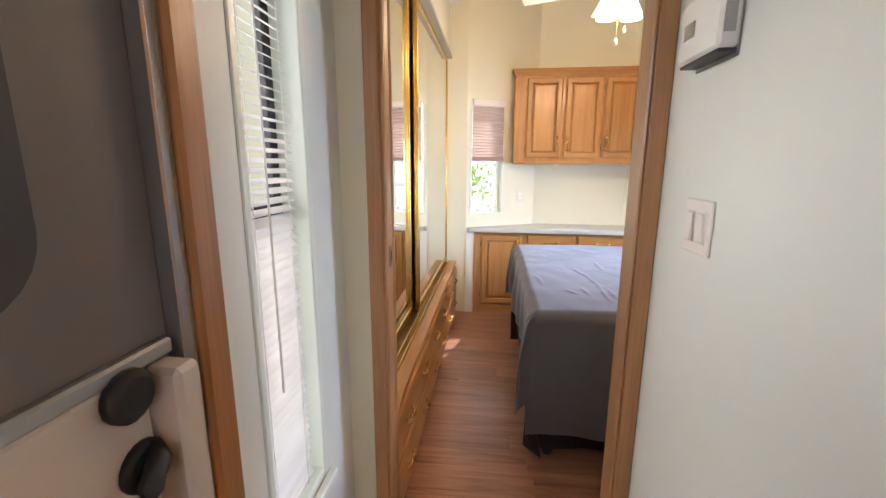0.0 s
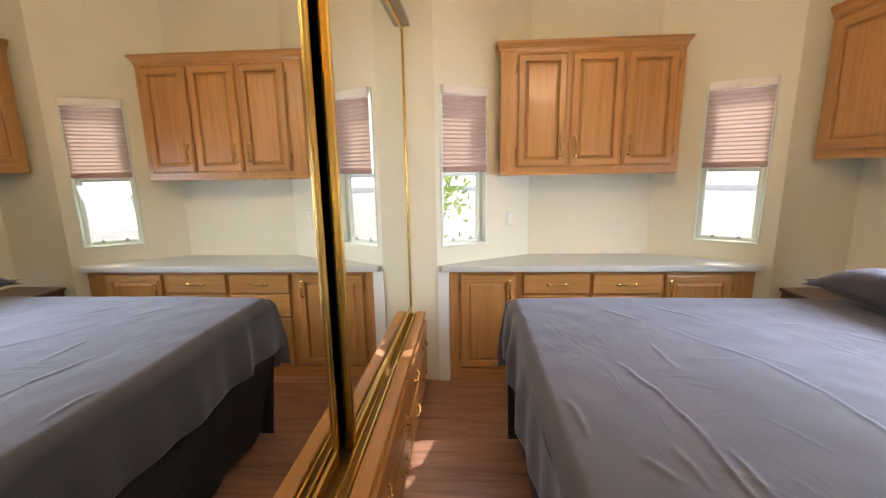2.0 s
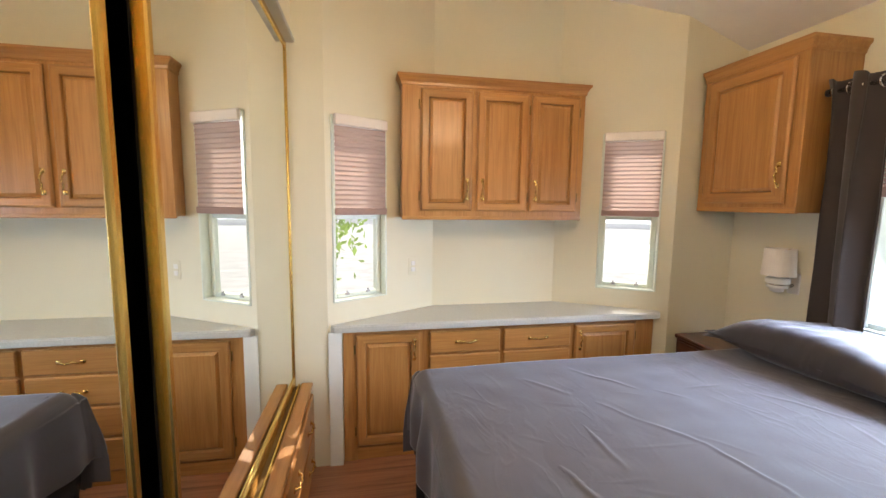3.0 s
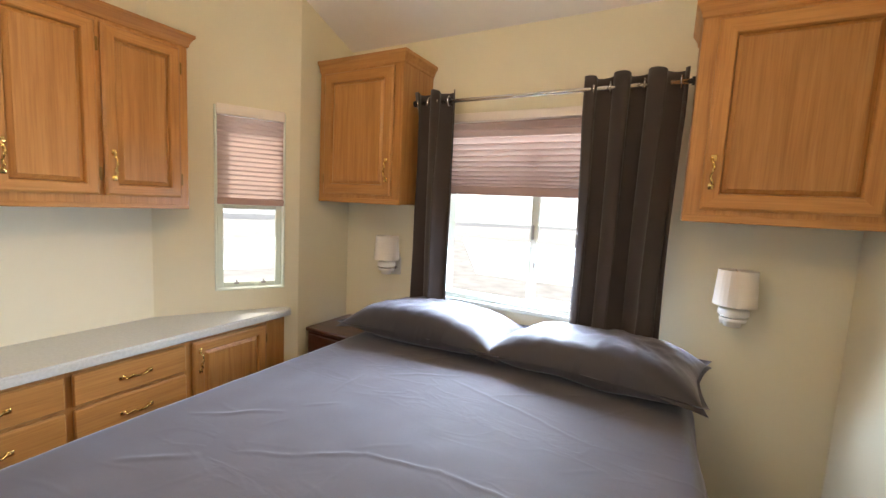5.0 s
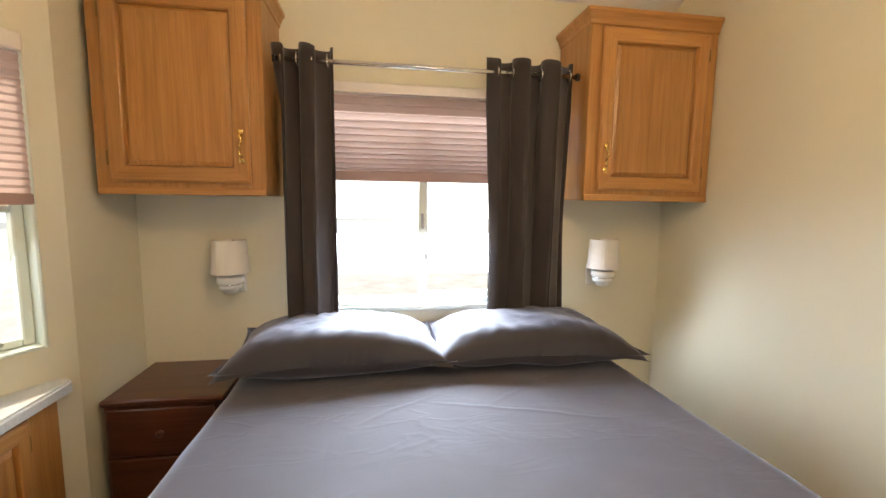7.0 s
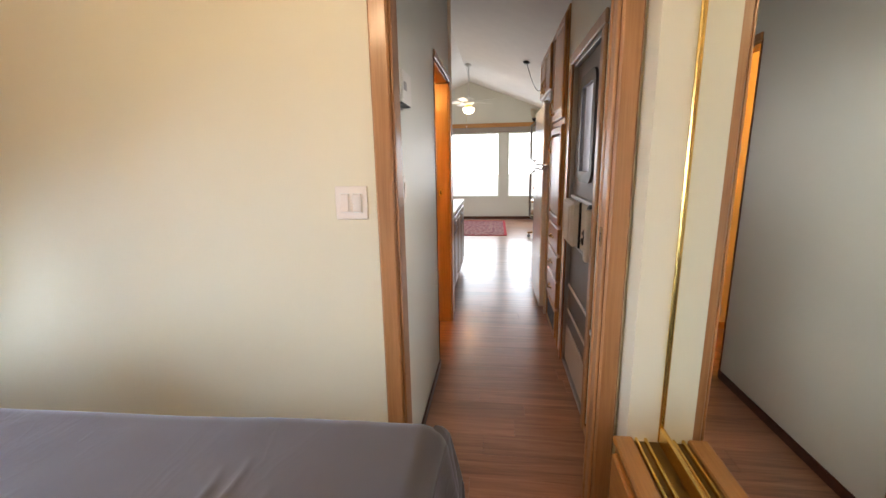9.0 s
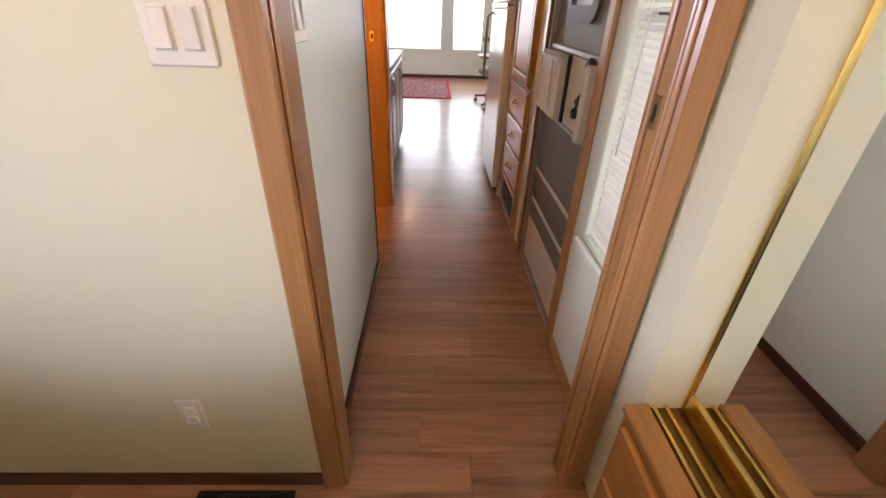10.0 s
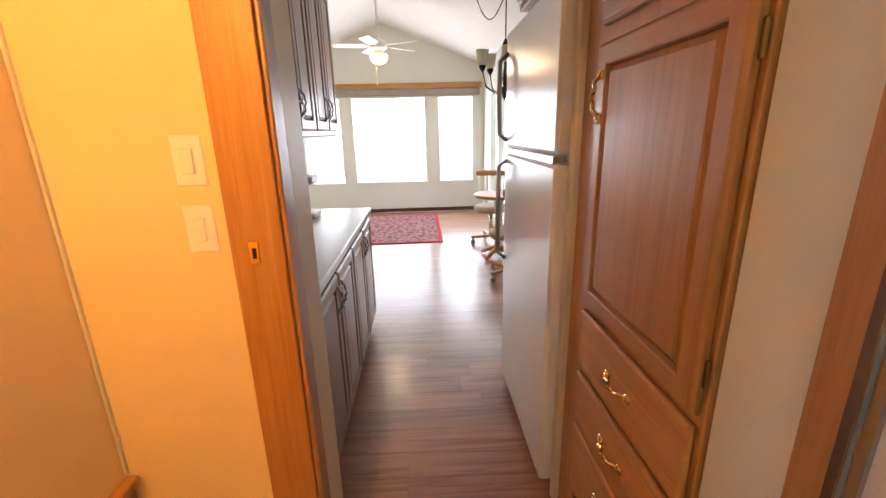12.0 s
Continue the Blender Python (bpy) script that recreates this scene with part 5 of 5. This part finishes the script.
lo = part("fridge_door", B(0, fw, -0.045, 0.018, 0.05, 1.335, bevel=0.012), fridge_white, fg)
up = part("freezer_door", B(0, fw, -0.045, 0.018, 1.37, 1.90, bevel=0.012), fridge_white, fg)
part("kick_grille", B(0.02, fw - 0.02, 0.03, 0.05, 0.0, 0.045), black_plastic, fg)
part("door_trim", B(0, fw, -0.052, -0.02, 1.337, 1.367, bevel=0.005), chrome, fg, "chrome strip between the doors")
for door_, z0, z1 in ((lo, 0.78, 1.30), (up, 1.40, 1.80)):
    hb = bmesh.new()
    tube(hb, [(0.05, -0.045, z0), (0.045, -0.085, z0 + 0.03), (0.045, -0.088, (z0 + z1) / 2), (0.045, -0.085, z1 - 0.03), (0.05, -0.045, z1)], 0.012, 8)
    part("handle", hb, pewter, door_, "grey bar handle", smooth=True)
for z in (1.352, 1.905):
    part("hinge_cover", B(fw - 0.09, fw - 0.01, -0.05, 0.0, z - 0.008, z + 0.012, bevel=0.003), chrome, fg)
fc = thing("wall_cabinet", pose(-0.41, -1.97, 0, 0, 0, 90), "oak cabinet above the refrigerator", "cabinet")
part("body", B(0.0, 0.84, 0.0, 0.5, 1.99, 2.42, bevel=0.003), oak_z, fc)
panel_door(fc, 0.03, 0.41, 2.01, 2.38, -0.0006, (0.37, 2.09))
panel_door(fc, 0.43, 0.81, 2.01, 2.38, -0.0006, (0.47, 2.09))

# ---- kitchen counter side ----
KT = pose(0.505, -1.125, 0, 0, 0, -90)  # local x along -y, -y towards the walkway
# cabinet oak with the kitchen's shade mixed into its brown
shaded_oak_z = wood("shade_browned_oak_upright", (0.22, 0.12, 0.065), (0.30, 0.17, 0.095), (0.38, 0.225, 0.13), 2)
shaded_oak_x = wood("shade_browned_oak_level", (0.22, 0.12, 0.065), (0.30, 0.17, 0.095), (0.38, 0.225, 0.13), 0)
kb = thing("kitchen_base_cabinet", KT, "oak kitchen base cabinets with grey metal pulls", "cabinet")
KL = 1.69
part("body", B(0, KL, 0.0, 0.58, 0.08, 0.878, bevel=0.003), shaded_oak_z, kb)
part("plinth", B(0.0, KL - 0.02, 0.04, 0.57, 0.0, 0.08), shaded_oak_x, kb)
for i in range(4):
    a = 0.03 + i * 0.415
    panel_door(kb, a, a + 0.39, 0.11, 0.85, -0.0006, (a + (0.36 if i % 2 == 0 else 0.03), 0.74), mats=[shaded_oak_z, shaded_oak_x], handle_mat=pewter)
kt = thing("kitchen_counter", pose(0, 0, 0.88), "pale laminate kitchen counter", "counter")
part("top", B(0.475, 1.118, -2.84, -1.122, 0.0, 0.04, bevel=0.006), laminate, kt)
ku = thing("kitchen_wall_cabinet", pose(0.68, -1.55, 0, 0, 0, -90), "row of oak kitchen wall cabinets with grey pulls", "cabinet")
part("body", B(0, 1.30, 0.0, 0.43, 1.44, 2.35, bevel=0.003), shaded_oak_z, ku)
part("light_rail", B(0, 1.30, -0.012, 0.43, 1.40, 1.4395, bevel=0.003), white_trim, ku)
for i in range(4):
    a = 0.02 + i * 0.32
    panel_door(ku, a, a + 0.30, 1.47, 2.32, -0.0006, (a + (0.27 if i % 2 == 0 else 0.03), 1.60), mats=[shaded_oak_z, shaded_oak_x], handle_mat=pewter)
cm = thing("coffee_maker", pose(0.86, -2.55, 0.92), "small white countertop coffee maker", "coffee maker")
part("base", B(-0.07, 0.09, -0.08, 0.08, 0.0, 0.04, bevel=0.01), white_plastic, cm)
part("column", B(0.03, 0.09, -0.075, 0.075, 0.04, 0.22, bevel=0.01), white_plastic, cm)
part("head", B(-0.07, 0.09, -0.08, 0.08, 0.22, 0.28, bevel=0.012), white_plastic, cm)

# ---- living room ----
for i, (a, b_) in enumerate(((-0.88, -0.21), (-0.03, 1.32), (1.47, 2.20))):
    lw = thing("window_%d" % (4 + i), pose((a + b_) / 2, -7.5, 0, 0, 0, 180), "large white living room window full of daylight", "window", "living room windows", "structure")
    h = (b_ - a) / 2 - 0.001
    f = bmesh.new()
    for p, q, c, d in ((-h, -h + 0.035, 0.531, 2.059), (h - 0.035, h, 0.531, 2.059), (-h + 0.035, h - 0.035, 0.531, 0.566), (-h + 0.035, h - 0.035, 2.024, 2.059)):
        box(f, p, q, -0.008, 0.098, c, d, 0.004)
    part("window_frame", f, window_vinyl, lw)
    g = part("pane", B(-h + 0.03, h - 0.03, 0.06, 0.064, 0.56, 2.03), clear_glass, lw)
    g.visible_shadow = False
va_ = thing("window_valance", pose(0.65, -7.5, 2.11), "brown wooden valance above the living room windows", "valance")
part("board", B(-1.65, 1.65, 0.002, 0.05, 0.06, 0.15, bevel=0.005), oak_x, va_)
part("rolled_shade", B(-1.62, 1.62, 0.01, 0.06, -0.06, 0.058, bevel=0.02), plain("taupe_shade_cloth", (0.34, 0.30, 0.27), 0.8), va_)
gd = thing("glass_door", pose(-1.05, -6.05, 0, 0, 0, 90), "white framed sliding glass door in the living room", "door", "", "structure")
f = bmesh.new()
for p, q, c, d in ((-0.748, -0.69, 0.032, 2.048), (0.69, 0.748, 0.032, 2.048), (-0.03, 0.03, 0.032, 2.048), (-0.69, 0.69, 0.032, 0.09), (-0.69, 0.69, 1.99, 2.048)):
    box(f, p, q, 0.0, 0.098, c, d, 0.004)
part("door_frame", f, window_vinyl, gd)
for p, q in ((-0.69, -0.03), (0.03, 0.69)):
    g = part("pane", B(p, q, 0.05, 0.055, 0.09, 1.99), clear_glass, gd)
    g.visible_shadow = False

rg = thing("rug", pose(0.58, -6.22, 0.004), "worn crimson patterned area rug", "rug")
part("field", B(-0.69, 0.69, -0.89, 0.99, 0.0, 0.008), rug_mat, rg)
for i, (p, q, c, d) in enumerate(((-0.74, -0.69, -0.94, 1.04), (0.69, 0.74, -0.94, 1.04), (-0.69, 0.69, -0.94, -0.89), (-0.69, 0.69, 0.99, 1.04))):
    part("border", B(p, q, c, d, 0.0, 0.0085), rug_border, rg)

tb = thing("dining_table", pose(-0.78, -4.45, 0), "small round oak pedestal table", "table")
part("tabletop", lathe(bmesh.new(), [(0.27, 0.715), (0.285, 0.725), (0.285, 0.742), (0.275, 0.75)], 36), oak_x, tb)
part("pedestal", lathe(bmesh.new(), [(0.05, 0.05), (0.045, 0.2), (0.06, 0.35), (0.04, 0.5), (0.06, 0.7), (0.1, 0.7145)], 18), white_trim, tb)
for k in range(4):
    b = bmesh.new()
    tube(b, [(0, 0, 0.12), (0.14, 0, 0.07), (0.24, 0, 0.022)], 0.03, 8, 0.02)
    part("foot", b, oak_x, tb).matrix_basis = pose(0, 0, 0, 0, 0, 45 + 90 * k)


def swivel_chair(m, label):
    c = thing("dining_chair", m, label, "chair", "caster chairs")
    part("seat", lathe(bmesh.new(), [(0.20, 0.42), (0.225, 0.44), (0.225, 0.48), (0.19, 0.505)], 28), plain("tan_seat_cloth", (0.42, 0.33, 0.25), 0.8), c)
    part("post", lathe(bmesh.new(), [(0.03, 0.1), (0.025, 0.42)], 14), chrome, c)
    part("top_rail", B(-0.20, 0.20, 0.19, 0.225, 0.86, 0.93, bevel=0.01), oak_x, c)
    for x in (-0.16, -0.055, 0.055, 0.16):
        part("spindle", tube(bmesh.new(), [(x, 0.17, 0.49), (x * 1.05, 0.205, 0.865)], 0.011, 8), white_trim, c)
    for k in range(4):
        b = bmesh.new()
        box(b, 0.02, 0.27, -0.022, 0.022, 0.07, 0.105, 0.008)
        leg = part("leg", b, oak_x, c)
        leg.matrix_basis = pose(0, 0, 0, 0, 0, 90 * k + 20)
        ca = bmesh.new()
        tube(ca, [(0.25, -0.014, 0.028), (0.25, 0.014, 0.028)], 0.028, 14)
        box(ca, 0.243, 0.257, -0.02, 0.02, 0.03, 0.0705)
        part("caster", ca, pewter, leg)


swivel_chair(pose(-0.78, -3.75, 0, 0, 0, 15), "oak and white swivel chair on casters by the table")
swivel_chair(pose(-0.80, -5.12, 0, 0, 0, 170), "oak and white swivel chair on casters by the table")

ch = thing("chandelier", pose(-0.72, -3.9, 1.75), "black wrought iron chandelier with frosted tulip shades", "chandelier")
part("column", lathe(bmesh.new(), [(0.005, -0.03), (0.022, 0.0), (0.035, 0.05), (0.018, 0.09), (0.028, 0.16), (0.014, 0.26), (0.012, 0.42), (0.03, 0.45), (0.008, 0.5)], 14), iron, ch)
for k in range(5):
    a = 2 * math.pi * k / 5 + 0.2
    b = bmesh.new()
    tube(b, [(0.02 * math.cos(a), 0.02 * math.sin(a), 0.08), (0.1 * math.cos(a), 0.1 * math.sin(a), 0.03), (0.19 * math.cos(a), 0.19 * math.sin(a), 0.09), (0.225 * math.cos(a), 0.225 * math.sin(a), 0.23)], 0.008, 7)
    tube(b, [(0.015 * math.cos(a), 0.015 * math.sin(a), 0.4), (0.07 * math.cos(a), 0.07 * math.sin(a), 0.25), (0.05 * math.cos(a), 0.05 * math.sin(a), 0.1)], 0.005, 6)
    arm = part("arm", b, iron, ch)
    c = (0.225 * math.cos(a), 0.225 * math.sin(a), 0)
    part("cup", lathe(bmesh.new(), [(0.012, 0.22), (0.03, 0.25), (0.034, 0.27)], 14, c), iron, arm)
    part("tulip_shade", lathe(bmesh.new(), [(0.03, 0.268), (0.05, 0.31), (0.056, 0.37), (0.062, 0.40), (0.054, 0.40)], 18, c), frosted, arm, "frosted cream glass shade")
zc = roof(-0.72) - 1.75
part("chain", tube(bmesh.new(), [(0, 0, 0.49), (0, 0, zc - 0.02)], 0.006, 7), iron, ch)
part("hook", lathe(bmesh.new(), [(0.02, zc - 0.02), (0.03, zc)], 12), iron, ch)
hx = 0.35
zo = roof(-0.72 + hx) - 1.75
part("canopy", lathe(bmesh.new(), [(0.03, zo - 0.03), (0.06, zo)], 16, (hx, 0.1, 0)), iron, ch)
part("swag_chain", tube(bmesh.new(), [(hx + (0 - hx) * i / 12, 0.1 - 0.1 * i / 12, zo - 0.03 + (zc - zo) * i / 12 - 0.3 * math.sin(math.pi * i / 12)) for i in range(13)], 0.005, 6), iron, ch)

# ---- outside ----


def tree(m, height, label, seed):
    rng_ = random.Random(seed)
    t = thing("tree", m, label, "tree")
    b = bmesh.new()
    tube(b, [(0, 0, 0), (0.04, 0.02, height * 0.3), (0.0, 0.08, height * 0.55), (0.05, 0.1, height * 0.8)], 0.12, 9, 0.04)
    tips = []
    for k in range(14):
        a = k * 2.4
        z0_ = height * rng_.uniform(0.3, 0.75)
        ln = height * rng_.uniform(0.2, 0.38)
        end = (ln * math.cos(a), ln * math.sin(a), z0_ + ln * rng_.uniform(0.2, 0.7))
        mid = (end[0] * 0.5, end[1] * 0.5, z0_ + (end[2] - z0_) * 0.35)
        tube(b, [(0.02, 0.05, z0_), mid, end], 0.04, 6, 0.012)
        tips += [end, mid]
    part("trunk", b, bark, t)
    vs, fs = [], []
    for _ in range(15000):
        c_ = tips[rng_.randrange(len(tips))]
        p = Vector(c_) + Vector((rng_.gauss(0, 0.3), rng_.gauss(0, 0.3), rng_.gauss(0, 0.25)))
        s_ = rng_.uniform(0.04, 0.075)
        r_ = Euler((rng_.uniform(0, 6.3), rng_.uniform(0, 6.3), rng_.uniform(0, 6.3))).to_matrix()
        i0 = len(vs)
        for q in ((-s_, 0, 0), (0, -s_ * 0.45, 0.006), (s_ * 1.2, 0, 0), (0, s_ * 0.45, 0.006)):
            vs.append(p + r_ @ Vector(q))
        fs.append((i0, i0 + 1, i0 + 2, i0 + 3))
    me = bpy.data.meshes.new("crown")
    me.from_pydata(vs, [], fs)
    me.materials.append(leaf_mat)
    cr = new("crown", me)
    cr.parent = t


tree(pose(-1.9, 7.6, -0.6), 3.4, "leafy green tree outside the bay window", 3)

# ---- floor planks ----
fl = structure("floor", B(X0, X1, Y0, 4.38, -0.08, -0.012), dark_wood_x, "reddish brown laminate plank floor", "floor")
PW, PL = 0.152, 1.24
plank_mesh = bpy.data.meshes.new("plank")
pb = B(-PL / 2 + 0.0004, PL / 2 - 0.0004, -PW / 2 + 0.0004, PW / 2 - 0.0004, -0.011, 0.0, bevel=0.0005)
pb.to_mesh(plank_mesh)
pb.free()
plank_mesh.materials.append(floor_wood)
rng = random.Random(11)
rows_y = []
y = 4.38
while y > Y0 + PW:
    rows_y.append(y)
    y -= PW
for i, y in enumerate(rows_y):
    off = rng.uniform(0, PL)
    x = X0 - off
    while x < X1:
        if not (y > 4.1 and (x + PL < -0.4 or x > 2.1)):
            xa, xb = max(x, X0), min(x + PL, X1)
            if xb - xa < PL - 0.001:
                end_mesh = bpy.data.meshes.new("plank")
                if xb - xa < 0.02:
                    x += PL
                    continue
                eb = B(xa - x - PL / 2 + 0.0004, xb - x - PL / 2 - 0.0004, -PW / 2 + 0.0004, PW / 2 - 0.0004, -0.011, 0.0, bevel=0.0005)
                eb.to_mesh(end_mesh)
                eb.free()
                end_mesh.materials.append(floor_wood)
            p = new("plank", plank_mesh if xb - xa >= PL - 0.001 else end_mesh)
            p.parent = fl
            p.matrix_basis = pose(x + PL / 2, y - PW / 2, 0)
        x += PL
